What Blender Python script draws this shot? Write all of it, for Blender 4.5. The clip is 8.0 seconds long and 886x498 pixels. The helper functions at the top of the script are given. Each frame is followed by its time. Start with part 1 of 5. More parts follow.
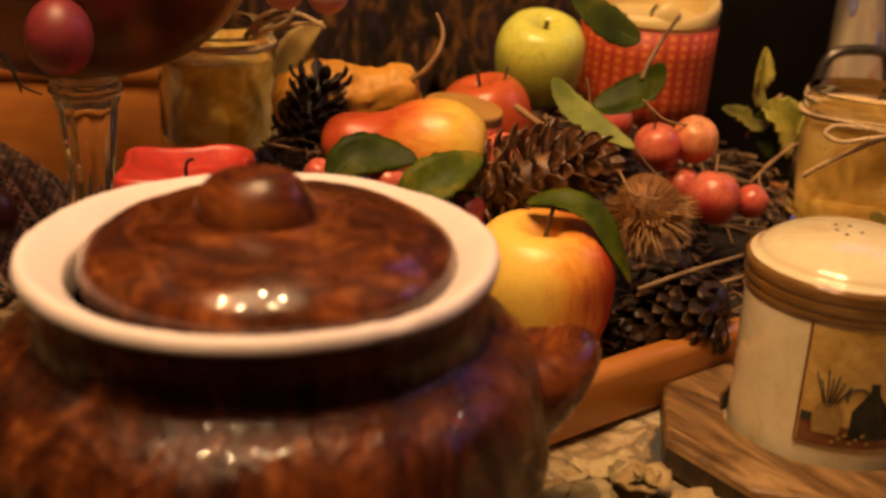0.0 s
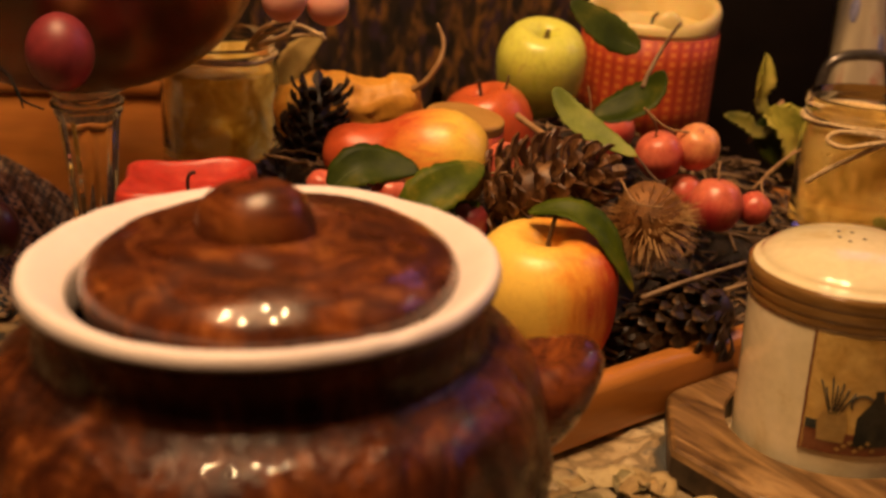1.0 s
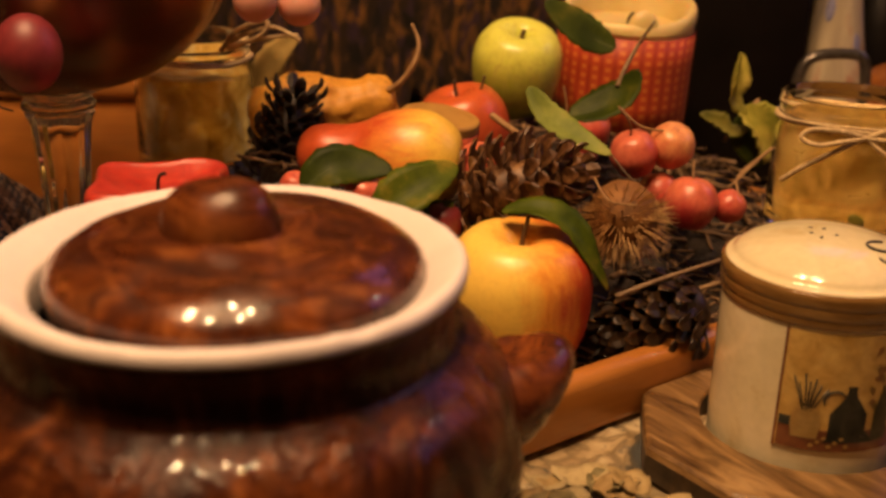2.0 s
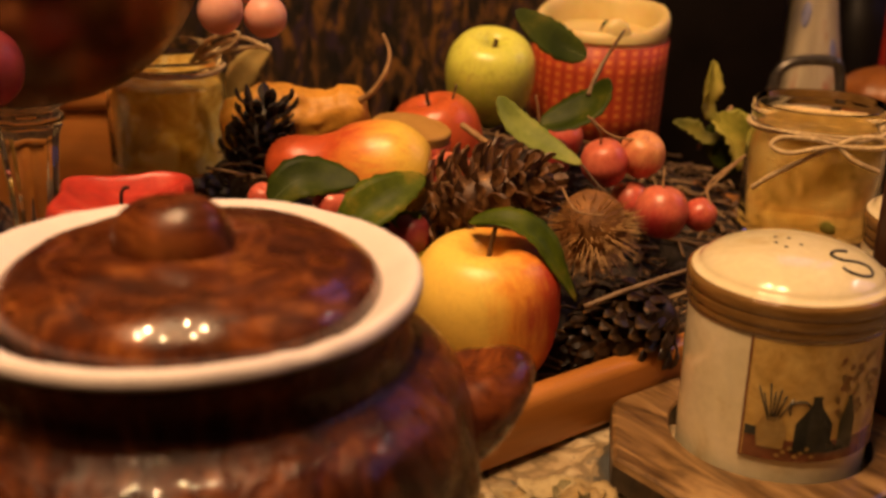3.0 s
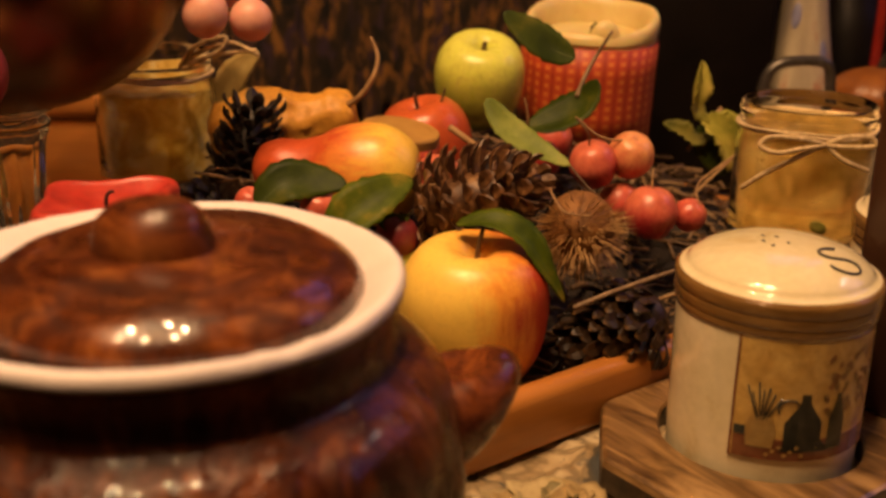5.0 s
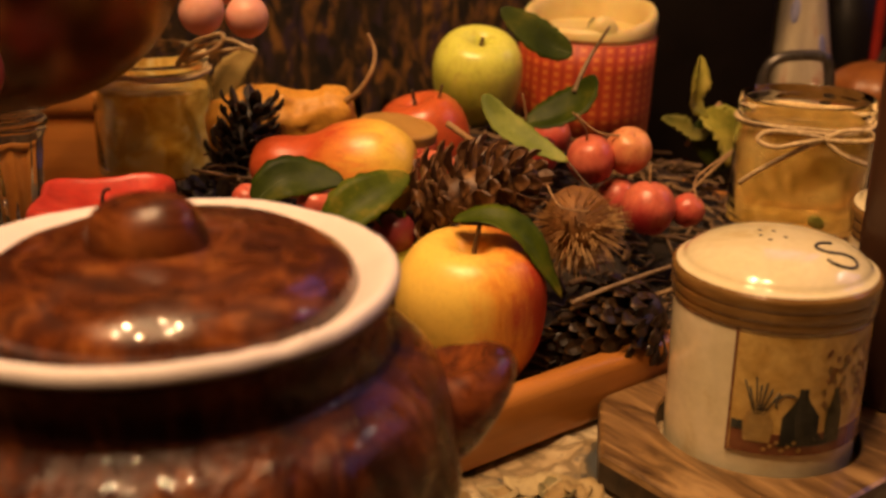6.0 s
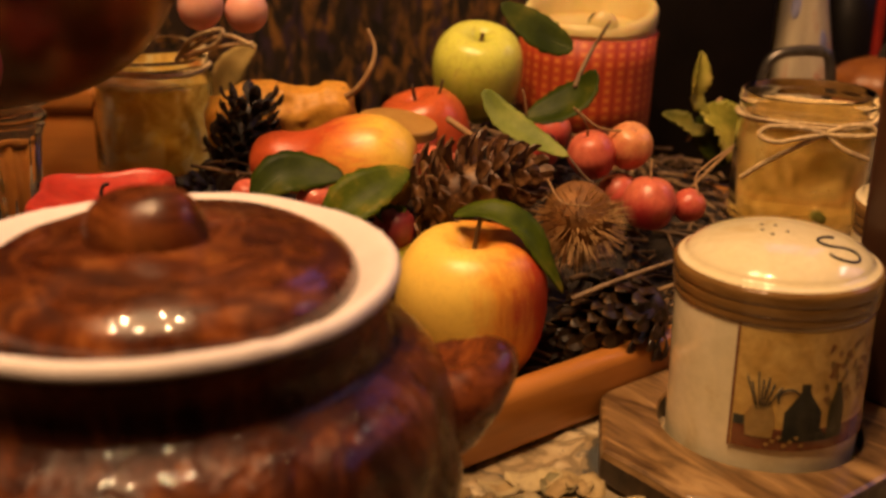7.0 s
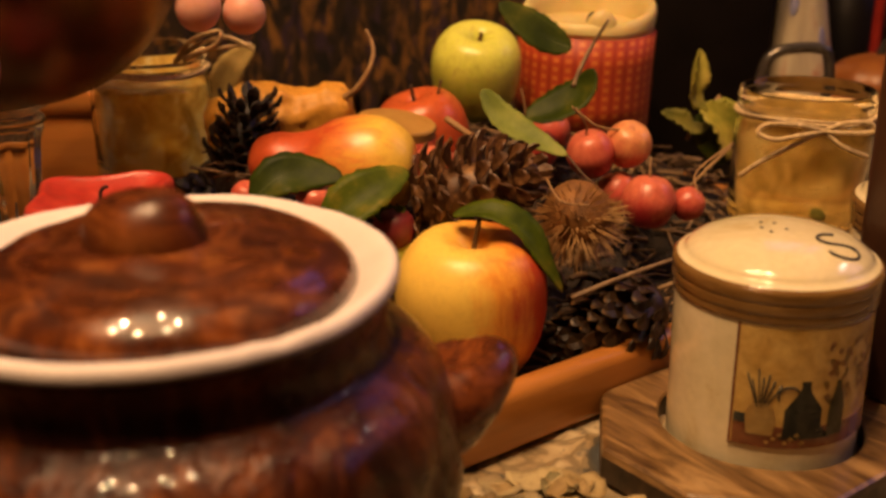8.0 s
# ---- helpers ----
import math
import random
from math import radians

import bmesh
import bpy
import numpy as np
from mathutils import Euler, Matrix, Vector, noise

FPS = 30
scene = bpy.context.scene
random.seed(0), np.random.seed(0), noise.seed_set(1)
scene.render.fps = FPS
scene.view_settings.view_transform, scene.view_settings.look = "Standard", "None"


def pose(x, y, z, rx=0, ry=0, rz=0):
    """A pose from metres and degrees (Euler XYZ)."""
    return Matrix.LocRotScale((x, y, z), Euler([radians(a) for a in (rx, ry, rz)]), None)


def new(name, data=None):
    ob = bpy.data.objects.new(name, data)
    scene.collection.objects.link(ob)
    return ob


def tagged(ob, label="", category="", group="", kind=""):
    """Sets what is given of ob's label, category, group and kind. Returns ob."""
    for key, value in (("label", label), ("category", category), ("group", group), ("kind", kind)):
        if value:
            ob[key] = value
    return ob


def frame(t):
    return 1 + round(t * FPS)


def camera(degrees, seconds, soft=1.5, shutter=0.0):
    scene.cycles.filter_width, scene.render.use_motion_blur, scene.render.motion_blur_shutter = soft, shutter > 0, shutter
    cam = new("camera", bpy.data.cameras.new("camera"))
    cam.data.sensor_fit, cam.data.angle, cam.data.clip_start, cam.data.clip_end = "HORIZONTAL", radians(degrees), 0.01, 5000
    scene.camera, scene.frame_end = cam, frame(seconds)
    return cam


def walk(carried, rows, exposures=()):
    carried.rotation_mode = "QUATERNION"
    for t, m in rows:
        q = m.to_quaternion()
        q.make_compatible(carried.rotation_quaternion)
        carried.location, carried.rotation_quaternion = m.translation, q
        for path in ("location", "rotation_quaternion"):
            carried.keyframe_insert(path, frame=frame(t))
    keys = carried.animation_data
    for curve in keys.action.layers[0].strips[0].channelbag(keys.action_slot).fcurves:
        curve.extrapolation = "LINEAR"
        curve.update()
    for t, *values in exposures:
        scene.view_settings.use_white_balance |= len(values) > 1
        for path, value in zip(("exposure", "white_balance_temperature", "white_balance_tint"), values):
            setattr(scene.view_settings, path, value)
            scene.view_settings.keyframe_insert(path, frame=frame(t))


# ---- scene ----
cam = camera(44, 8.0, soft=2.9)
cam.data.dof.use_dof = True
cam.data.dof.focus_distance = 0.60
cam.data.dof.aperture_fstop = 7.0


def shot(x, y, z, pitch, yaw, roll):
    return pose(x, y, z, 90 + pitch, 0, yaw) @ pose(0, 0, 0, 0, 0, roll)


PATH = [
    (0.0, shot(0.0000, 0.0000, 0.2900, -20.700, 0.000, 2.500)),
    (0.5, shot(0.0003, 0.0000, 0.2910, -20.609, 0.243, 2.325)),
    (1.0, shot(0.0012, 0.0007, 0.2913, -20.307, 0.278, 1.850)),
    (1.5, shot(0.0041, 0.0008, 0.2895, -20.563, 0.364, 1.501)),
    (2.0, shot(0.0083, 0.0015, 0.2885, -20.047, -0.441, 1.621)),
    (2.2, shot(0.0150, 0.0025, 0.2890, -19.960, -0.690, 1.520)),
    (3.3, shot(0.0225, 0.0045, 0.2923, -19.570, -0.865, 1.260)),
    (3.5, shot(0.0231, 0.0046, 0.2927, -19.095, -0.984, 1.237)),
    (4.0, shot(0.0240, 0.0043, 0.2943, -18.937, -0.966, 1.059)),
    (4.5, shot(0.0261, 0.0045, 0.2929, -18.984, -0.993, 1.056)),
    (5.0, shot(0.0277, 0.0051, 0.2884, -19.406, -0.900, 0.841)),
    (6.5, shot(0.0313, 0.0056, 0.2870, -19.564, -0.746, 0.482)),
    (7.0, shot(0.0305, 0.0069, 0.2852, -19.620, -0.751, 0.450)),
    (7.5, shot(0.0305, 0.0065, 0.2841, -19.727, -0.766, 0.440)),
    (8.0, shot(0.0314, 0.0068, 0.2855, -19.642, -0.688, 0.007)),
]
walk(cam, PATH)

# ---- light: a warm ceiling lamp over the table, dusk in the window ----
world = bpy.data.worlds.new("dusk")
scene.world = world
world.use_nodes = True
world.node_tree.nodes["Background"].inputs[0].default_value = (0.30, 0.18, 0.58, 1)
world.node_tree.nodes["Background"].inputs[1].default_value = 1.6
scene.view_settings.exposure = -0.06
LAMP = Vector((-0.16, 0.22, 1.25))
BULBS = [(0.19 * math.cos(a), 0.19 * math.sin(a)) for a in [radians(20 + 60 * k) for k in range(6)]]
for bx, by in BULBS:
    bulb = bpy.data.lights.new("bulb", "POINT")
    bulb.energy, bulb.shadow_soft_size, bulb.color = 16.0, 0.016, (1.0, 0.58, 0.28)
    new("bulb_light", bulb).location = LAMP + Vector((bx, by, -0.03))
SILL_LAMP = Vector((1.44, 0.86, 1.16))
SILL_BULBS = [(0.0, -0.10, 0.16), (0.0, 0.07, 0.20), (0.0, 0.16, 0.10)]
for off in SILL_BULBS:
    bulb = bpy.data.lights.new("bulb", "POINT")
    bulb.energy, bulb.shadow_soft_size, bulb.color = 2.2, 0.014, (1.0, 0.86, 0.74)
    new("bulb_light", bulb).location = SILL_LAMP + Vector(off)


# ---- materials ----
def mat(name, rough=0.5, metal=0.0, coat=0.0, spec=0.5):
    m = bpy.data.materials.new(name)
    m.use_nodes = True
    b = m.node_tree.nodes["Principled BSDF"]
    b.inputs["Roughness"].default_value = rough
    b.inputs["Metallic"].default_value = metal
    b.inputs["Coat Weight"].default_value = coat
    b.inputs["Specular IOR Level"].default_value = spec
    return m, m.node_tree, b


def node(nt, kind, **sets):
    n = nt.nodes.new(kind)
    for k, v in sets.items():
        n.inputs[k.replace("_", " ")].default_value = v
    return n


def coords(nt, scale=(1, 1, 1), kind="Object", rot=(0, 0, 0)):
    c = nt.nodes.new("ShaderNodeTexCoord")
    mp = nt.nodes.new("ShaderNodeMapping")
    mp.inputs["Scale"].default_value = scale
    mp.inputs["Rotation"].default_value = rot
    nt.links.new(c.outputs[kind], mp.inputs["Vector"])
    return mp.outputs[0]


def noise_tex(nt, vec, scale, detail=4.0, rough=0.55, distort=0.0):
    n = node(nt, "ShaderNodeTexNoise", Scale=scale, Detail=detail, Roughness=rough, Distortion=distort)
    nt.links.new(vec, n.inputs["Vector"])
    return n.outputs["Fac"]


def ramp(nt, fac, stops):
    r = nt.nodes.new("ShaderNodeValToRGB")
    e = r.color_ramp.elements
    while len(e) < len(stops):
        e.new(0.5)
    for el, (p, c) in zip(e, stops):
        el.position, el.color = p, (*c, 1)
    nt.links.new(fac, r.inputs[0])
    return r.outputs[0]


def mixc(nt, fac, a, b, mode="MIX"):
    m = nt.nodes.new("ShaderNodeMix")
    m.data_type, m.blend_type = "RGBA", mode
    for sock, v in ((m.inputs[0], fac), (m.inputs[6], a), (m.inputs[7], b)):
        if isinstance(v, (int, float)):
            sock.default_value = v
        elif isinstance(v, tuple):
            sock.default_value = (*v, 1)
        else:
            nt.links.new(v, sock)
    return m.outputs[2]


def bump(nt, b, height, strength=0.3, dist=0.001):
    n = node(nt, "ShaderNodeBump", Strength=strength, Distance=dist)
    nt.links.new(height, n.inputs["Height"])
    nt.links.new(n.outputs[0], b.inputs["Normal"])


def grainy(name, stops, scale=30, rough=0.5, coat=0.0, stretch=(1, 1, 1), bumps=0.3, dist=0.001, fine=200, distort=0.6, vary=0.0, spec=0.5, kind="Object", mixf=0.35):
    """A surface with colour from one noise and fine relief from another."""
    m, nt, b = mat(name, rough, coat=coat, spec=spec)
    v = coords(nt, stretch, kind)
    col = ramp(nt, noise_tex(nt, v, scale, 6, 0.6, distort), stops)
    fineno = noise_tex(nt, v, fine, 3)
    col = mixc(nt, mixf, col, ramp(nt, fineno, [(0.3, (0.35, 0.35, 0.35)), (0.7, (1, 1, 1))]), "MULTIPLY")
    if vary:
        info = nt.nodes.new("ShaderNodeObjectInfo")
        col = mixc(nt, vary, col, ramp(nt, info.outputs["Random"], [(0, (0.35, 0.3, 0.25)), (1, (1, 1, 1))]), "MULTIPLY")
    nt.links.new(col, b.inputs["Base Color"])
    bump(nt, b, fineno, bumps, dist)
    return m


def glass(name, color, rough=0.02, ior=1.45):
    m, nt, b = mat(name, rough)
    b.inputs["Transmission Weight"].default_value = 1.0
    b.inputs["IOR"].default_value = ior
    b.inputs["Base Color"].default_value = (*color, 1)
    return m


def fruit(name, a, b_, axis=0, lo=-0.4, hi=0.4, streak=20, rough=0.3, speck=(0.8, 0.6, 0.3), amount=0.5, third=None, bumps=0.05, marks=0.35, mottle=0.4):
    """Skin whose colour runs from one side to the other, broken into streaks along the stem axis, with specks."""
    m, nt, b = mat(name, rough + 0.05, coat=0.06)
    c = nt.nodes.new("ShaderNodeTexCoord")
    sep = nt.nodes.new("ShaderNodeSeparateXYZ")
    nt.links.new(c.outputs["Object"], sep.inputs[0])
    st = noise_tex(nt, coords(nt, (1, 1, 0.22)), streak * 6, 5, 0.6, 0.3)
    big = noise_tex(nt, coords(nt), streak, 3, 0.5)
    add = nt.nodes.new("ShaderNodeMath")
    add.operation = "MULTIPLY_ADD"
    nt.links.new(st, add.inputs[0])
    add.inputs[1].default_value = amount * (hi - lo)
    nt.links.new(sep.outputs[axis], add.inputs[2])
    add2 = nt.nodes.new("ShaderNodeMath")
    add2.operation = "MULTIPLY_ADD"
    nt.links.new(big, add2.inputs[0])
    add2.inputs[1].default_value = amount * (hi - lo)
    nt.links.new(add.outputs[0], add2.inputs[2])
    mr = node(nt, "ShaderNodeMapRange")
    nt.links.new(add2.outputs[0], mr.inputs[0])
    mr.inputs[1].default_value, mr.inputs[2].default_value = lo + amount * (hi - lo), hi + amount * (hi - lo)
    stops = [(0, a), (1, b_)] if third is None else [(0, a), (0.5, third), (1, b_)]
    col = ramp(nt, mr.outputs[0], stops)
    vor = node(nt, "ShaderNodeTexVoronoi", Scale=260)
    nt.links.new(coords(nt), vor.inputs["Vector"])
    col = mixc(nt, ramp(nt, vor.outputs["Distance"], [(0.0, (0.6, 0.6, 0.6)), (0.14, (0, 0, 0))]), col, speck)
    mot = noise_tex(nt, coords(nt), 190, 6, 0.7, 0.6)
    col = mixc(nt, mottle, col, ramp(nt, mot, [(0.34, (0.52, 0.42, 0.30)), (0.56, (1, 1, 1))]), "MULTIPLY")
    spot = noise_tex(nt, coords(nt), 75, 4, 0.6, 0.4)
    col = mixc(nt, ramp(nt, spot, [(0.66, (0, 0, 0)), (0.72, (marks, marks, marks))]), col, (0.13, 0.05, 0.012))
    nt.links.new(col, b.inputs["Base Color"])
    nt.links.new(ramp(nt, mot, [(0.3, (rough + 0.14,) * 3), (0.65, (rough - 0.06,) * 3)]), b.inputs["Roughness"])
    bump(nt, b, mot, bumps * 1.6, 0.001)
    return m


def make_glaze(name, lo, hi, cover, rough, lump, flow=(1, 1, 1.6), tone=1.0, coat=0.4, grain=46, spec=0.5):
    m, nt, b = mat(name, rough, coat=coat, spec=spec)
    v = coords(nt)
    swirl = coords(nt, flow or (1, 1, 1))
    if flow is None:
        sp = nt.nodes.new("ShaderNodeSeparateXYZ")
        nt.links.new(v, sp.inputs[0])
        flat = nt.nodes.new("ShaderNodeCombineXYZ")
        ring = nt.nodes.new("ShaderNodeVectorMath")
        ring.operation = "LENGTH"
        nt.links.new(sp.outputs[0], flat.inputs[0])
        nt.links.new(sp.outputs[1], flat.inputs[1])
        nt.links.new(flat.outputs[0], ring.inputs[0])
        join = nt.nodes.new("ShaderNodeCombineXYZ")
        nt.links.new(ring.outputs["Value"], join.inputs[0])
        for q in (0, 1):
            sc = nt.nodes.new("ShaderNodeMath")
            sc.operation = "MULTIPLY"
            sc.inputs[1].default_value = 0.42
            nt.links.new(sp.outputs[q], sc.inputs[0])
            nt.links.new(sc.outputs[0], join.inputs[q + 1])
        swirl = join.outputs[0]
    n1 = noise_tex(nt, swirl, grain, 9, 0.72, 1.5)
    n2 = noise_tex(nt, coords(nt, (1, 1, 0.35)), 30, 5, 0.65, 0.9)
    tones = [(0.30, (0.018, 0.004, 0.002)), (0.44, (0.062, 0.014, 0.004)), (0.54, (0.135, 0.034, 0.007)), (0.64, (0.26, 0.082, 0.018)), (0.76, (0.38, 0.155, 0.042))]
    col = ramp(nt, n1, [(p, tuple(tone * q for q in c)) for p, c in tones])
    col = mixc(nt, ramp(nt, n2, [(lo, (0, 0, 0)), (hi, (cover, cover, cover))]), col, (0.014, 0.004, 0.0025))
    nt.links.new(col, b.inputs["Base Color"])
    worn = noise_tex(nt, coords(nt), 70, 4, 0.6, 0.5)
    nt.links.new(ramp(nt, worn, [(0.35, (rough * 0.75,) * 3), (0.7, (rough * 1.9,) * 3)]), b.inputs["Roughness"])
    bump(nt, b, n2, lump, 0.004)
    return m


M = {}
M["glaze"] = make_glaze("brown_marbled_glaze", 0.42, 0.66, 0.7, 0.26, 0.10, None, 0.90, 0.60, 58, 0.30)
M["glaze_knob"] = make_glaze("worn_brown_glaze", 0.42, 0.68, 0.7, 0.26, 0.08, None, 1.0, 0.10, 40, 0.3)
M["glaze_run"] = make_glaze("dark_brown_runny_glaze", 0.36, 0.60, 0.88, 0.26, 1.0, (1, 1, 0.34), 1.0, 0.22, 46, 0.26)
# lighter copy of the brown glaze; the ears' reflected light is in its colour
M["glaze_ear_lit"] = make_glaze("lit_orange_brown_glaze", 0.50, 0.85, 0.30, 0.22, 0.05, (1, 1, 1.2), 1.15, 0.3, 18)
M["rim"] = grainy("cream_glaze", [(0.3, (0.70, 0.63, 0.62)), (0.7, (0.80, 0.73, 0.72))], 14, 0.42, 0.0, bumps=0.05, mixf=0.06, spec=0.35)
M["honey_wood"] = grainy("honey_pine", [(0.3, (0.36, 0.13, 0.025)), (0.55, (0.50, 0.20, 0.04)), (0.75, (0.58, 0.26, 0.06))], 14, 0.32, 0.35, stretch=(0.15, 1, 1), fine=90, bumps=0.08)
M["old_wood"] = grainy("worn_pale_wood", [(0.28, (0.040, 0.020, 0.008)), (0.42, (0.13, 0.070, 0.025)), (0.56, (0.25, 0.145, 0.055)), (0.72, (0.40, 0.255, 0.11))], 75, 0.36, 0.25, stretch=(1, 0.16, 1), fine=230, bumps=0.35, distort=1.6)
# darker wood for the holder's upright faces: their shade is put into the colour
M["shaded_side"] = grainy("shade_darkened_wood_side", [(0.3, (0.020, 0.012, 0.006)), (0.55, (0.055, 0.034, 0.016)), (0.75, (0.11, 0.07, 0.032))], 110, 0.5, 0.1, stretch=(1, 1, 0.5), fine=260, bumps=0.4)
M["dark_wood"] = grainy("dark_stained_wood", [(0.3, (0.02, 0.009, 0.005)), (0.7, (0.055, 0.022, 0.01))], 26, 0.4, 0.2, stretch=(1, 1, 0.1), fine=120, bumps=0.2)
M["cream"] = grainy("aged_cream_glaze", [(0.28, (0.60, 0.46, 0.23)), (0.42, (0.72, 0.63, 0.39)), (0.62, (0.78, 0.69, 0.46)), (0.8, (0.83, 0.76, 0.56))], 34, 0.13, 0.5, bumps=0.05, mixf=0.14)
M["tan_band"] = grainy("tan_glaze_band", [(0.3, (0.15, 0.075, 0.02)), (0.6, (0.27, 0.15, 0.045)), (0.8, (0.38, 0.24, 0.09))], 40, 0.16, 0.5, stretch=(0.4, 0.4, 3), bumps=0.1)
M["wax_red"] = grainy("red_wax", [(0.32, (0.34, 0.026, 0.018)), (0.55, (0.46, 0.045, 0.030)), (0.72, (0.56, 0.10, 0.065))], 60, 0.34, 0.1, bumps=0.25, mixf=0.25)
M["wax_cream"] = grainy("cream_wax", [(0.3, (0.60, 0.46, 0.17)), (0.7, (0.72, 0.60, 0.28))], 18, 0.42, bumps=0.05, mixf=0.05)
M["wax_tan"] = grainy("tan_wax", [(0.3, (0.38, 0.20, 0.045)), (0.7, (0.50, 0.29, 0.075))], 30, 0.4, bumps=0.05, mixf=0.1)
for k in ("wax_red", "wax_cream"):
    bs = M[k].node_tree.nodes["Principled BSDF"]
    bs.inputs["Subsurface Weight"].default_value = 0.35
    bs.inputs["Subsurface Radius"].default_value = (0.008, 0.003, 0.001)
    bs.inputs["Subsurface Scale"].default_value = 0.6
M["cone"] = grainy("brown_cone_scale", [(0.3, (0.05, 0.020, 0.006)), (0.5, (0.15, 0.062, 0.018)), (0.68, (0.40, 0.22, 0.085))], 130, 0.5, bumps=0.4, vary=0.7)
M["cone_dark"] = grainy("dark_cone_scale", [(0.3, (0.009, 0.005, 0.002)), (0.58, (0.034, 0.016, 0.005)), (0.74, (0.22, 0.115, 0.035))], 90, 0.45, bumps=0.4, vary=0.5)
M["cone_black"] = grainy("blackish_cone_scale", [(0.3, (0.006, 0.004, 0.003)), (0.6, (0.018, 0.010, 0.006)), (0.82, (0.10, 0.06, 0.03))], 90, 0.5, bumps=0.4, vary=0.4)
M["straw"] = grainy("dry_straw", [(0.3, (0.04, 0.02, 0.009)), (0.5, (0.13, 0.072, 0.03)), (0.7, (0.36, 0.23, 0.105))], 25, 0.6, bumps=0.3)
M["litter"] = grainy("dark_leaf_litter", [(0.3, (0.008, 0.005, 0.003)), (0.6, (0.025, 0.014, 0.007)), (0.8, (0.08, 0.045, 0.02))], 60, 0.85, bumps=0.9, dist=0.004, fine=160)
M["twig"] = grainy("grey_brown_twig", [(0.3, (0.12, 0.07, 0.035)), (0.7, (0.30, 0.20, 0.11))], 120, 0.6, bumps=0.4)
M["stem"] = grainy("fruit_stem", [(0.3, (0.05, 0.025, 0.01)), (0.7, (0.13, 0.07, 0.03))], 120, 0.6, bumps=0.4)
M["pale_stem"] = grainy("pale_dry_stem", [(0.3, (0.25, 0.13, 0.05)), (0.7, (0.42, 0.26, 0.11))], 120, 0.6, bumps=0.4)
M["red_stem"] = grainy("dark_red_stem", [(0.3, (0.09, 0.014, 0.010)), (0.7, (0.17, 0.035, 0.02))], 120, 0.5)
M["spine"] = grainy("brown_spines", [(0.3, (0.36, 0.19, 0.06)), (0.7, (0.72, 0.46, 0.19))], 60, 0.5, bumps=0.1)
M["husk"] = grainy("brown_husk", [(0.3, (0.11, 0.044, 0.008)), (0.7, (0.30, 0.13, 0.026))], 150, 0.7, bumps=0.8)
M["twine"] = grainy("jute_twine", [(0.3, (0.40, 0.28, 0.13)), (0.7, (0.74, 0.57, 0.32))], 400, 0.8, bumps=0.8)
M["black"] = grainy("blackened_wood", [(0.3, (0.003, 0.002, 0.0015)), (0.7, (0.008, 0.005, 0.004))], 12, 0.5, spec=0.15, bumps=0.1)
M["wire"] = grainy("grey_metal_wire", [(0.3, (0.10, 0.09, 0.08)), (0.7, (0.22, 0.2, 0.18))], 60, 0.3, bumps=0.1)
M["wire"].node_tree.nodes["Principled BSDF"].inputs["Metallic"].default_value = 0.8
M["ink"] = grainy("dark_ink", [(0.3, (0.02, 0.018, 0.02)), (0.7, (0.045, 0.04, 0.04))], 60, 0.3)
M["wick"] = grainy("burnt_wick", [(0.3, (0.006, 0.005, 0.004)), (0.7, (0.02, 0.015, 0.01))], 200, 0.9)
M["wall"] = grainy("brown_wall", [(0.3, (0.05, 0.03, 0.018)), (0.7, (0.08, 0.048, 0.028))], 3, 0.8, bumps=0.1, fine=60)
M["ceiling"] = grainy("dim_ceiling", [(0.3, (0.06, 0.045, 0.03)), (0.7, (0.085, 0.062, 0.042))], 3, 0.8, bumps=0.1, fine=60)
M["brass"] = grainy("brass", [(0.3, (0.25, 0.15, 0.05)), (0.7, (0.4, 0.25, 0.09))], 20, 0.3)
M["glass"] = glass("clear_glass", (0.97, 0.98, 0.95))
M["jar_glass"] = glass("thin_jar_glass", (0.96, 0.95, 0.88), 0.04, 1.22)
M["amber_glass"] = glass("amber_glass", (0.46, 0.17, 0.055), 0.26)
M["jelly"] = grainy("pale_jelly_wax", [(0.38, (0.55, 0.33, 0.045)), (0.5, (0.86, 0.60, 0.13)), (0.60, (0.98, 0.84, 0.36))], 46, 0.35, 0.3, bumps=0.1, mixf=0.1)
JELLY = ("jelly", "jelly_b")
M["jelly_b"] = grainy("honey_coloured_jelly", [(0.36, (0.34, 0.20, 0.04)), (0.5, (0.60, 0.40, 0.10)), (0.64, (0.86, 0.64, 0.24))], 40, 0.35, 0.3, bumps=0.1)
for k in JELLY:
    bs = M[k].node_tree.nodes["Principled BSDF"]
    bs.inputs["Transmission Weight"].default_value = 0.28 if k == "jelly" else 0.68
    bs.inputs["Roughness"].default_value = 0.16
    bs.inputs["IOR"].default_value = 1.36
M["apple"] = fruit("yellow_red_apple_skin", (0.90, 0.62, 0.115), (0.50, 0.050, 0.014), 0, -0.016, 0.030, 24, 0.32, (0.90, 0.66, 0.22), 0.9, (0.84, 0.36, 0.05), 0.05, 0.15, 0.18)
M["green"] = fruit("green_apple_skin", (0.42, 0.51, 0.05), (0.68, 0.71, 0.12), 2, -0.03, 0.03, 28, 0.28, (0.62, 0.60, 0.22), 1.1)
M["red_apple"] = fruit("red_apple_skin", (0.45, 0.045, 0.02), (0.55, 0.11, 0.03), 2, -0.03, 0.03, 30, 0.3, (0.7, 0.3, 0.1), 0.5)
M["pear"] = fruit("red_yellow_pear_skin", (0.80, 0.52, 0.075), (0.50, 0.080, 0.022), 2, -0.022, 0.028, 34, 0.34, (0.36, 0.18, 0.04), 1.0, (0.72, 0.25, 0.045), 0.07, 0.6, 0.25)
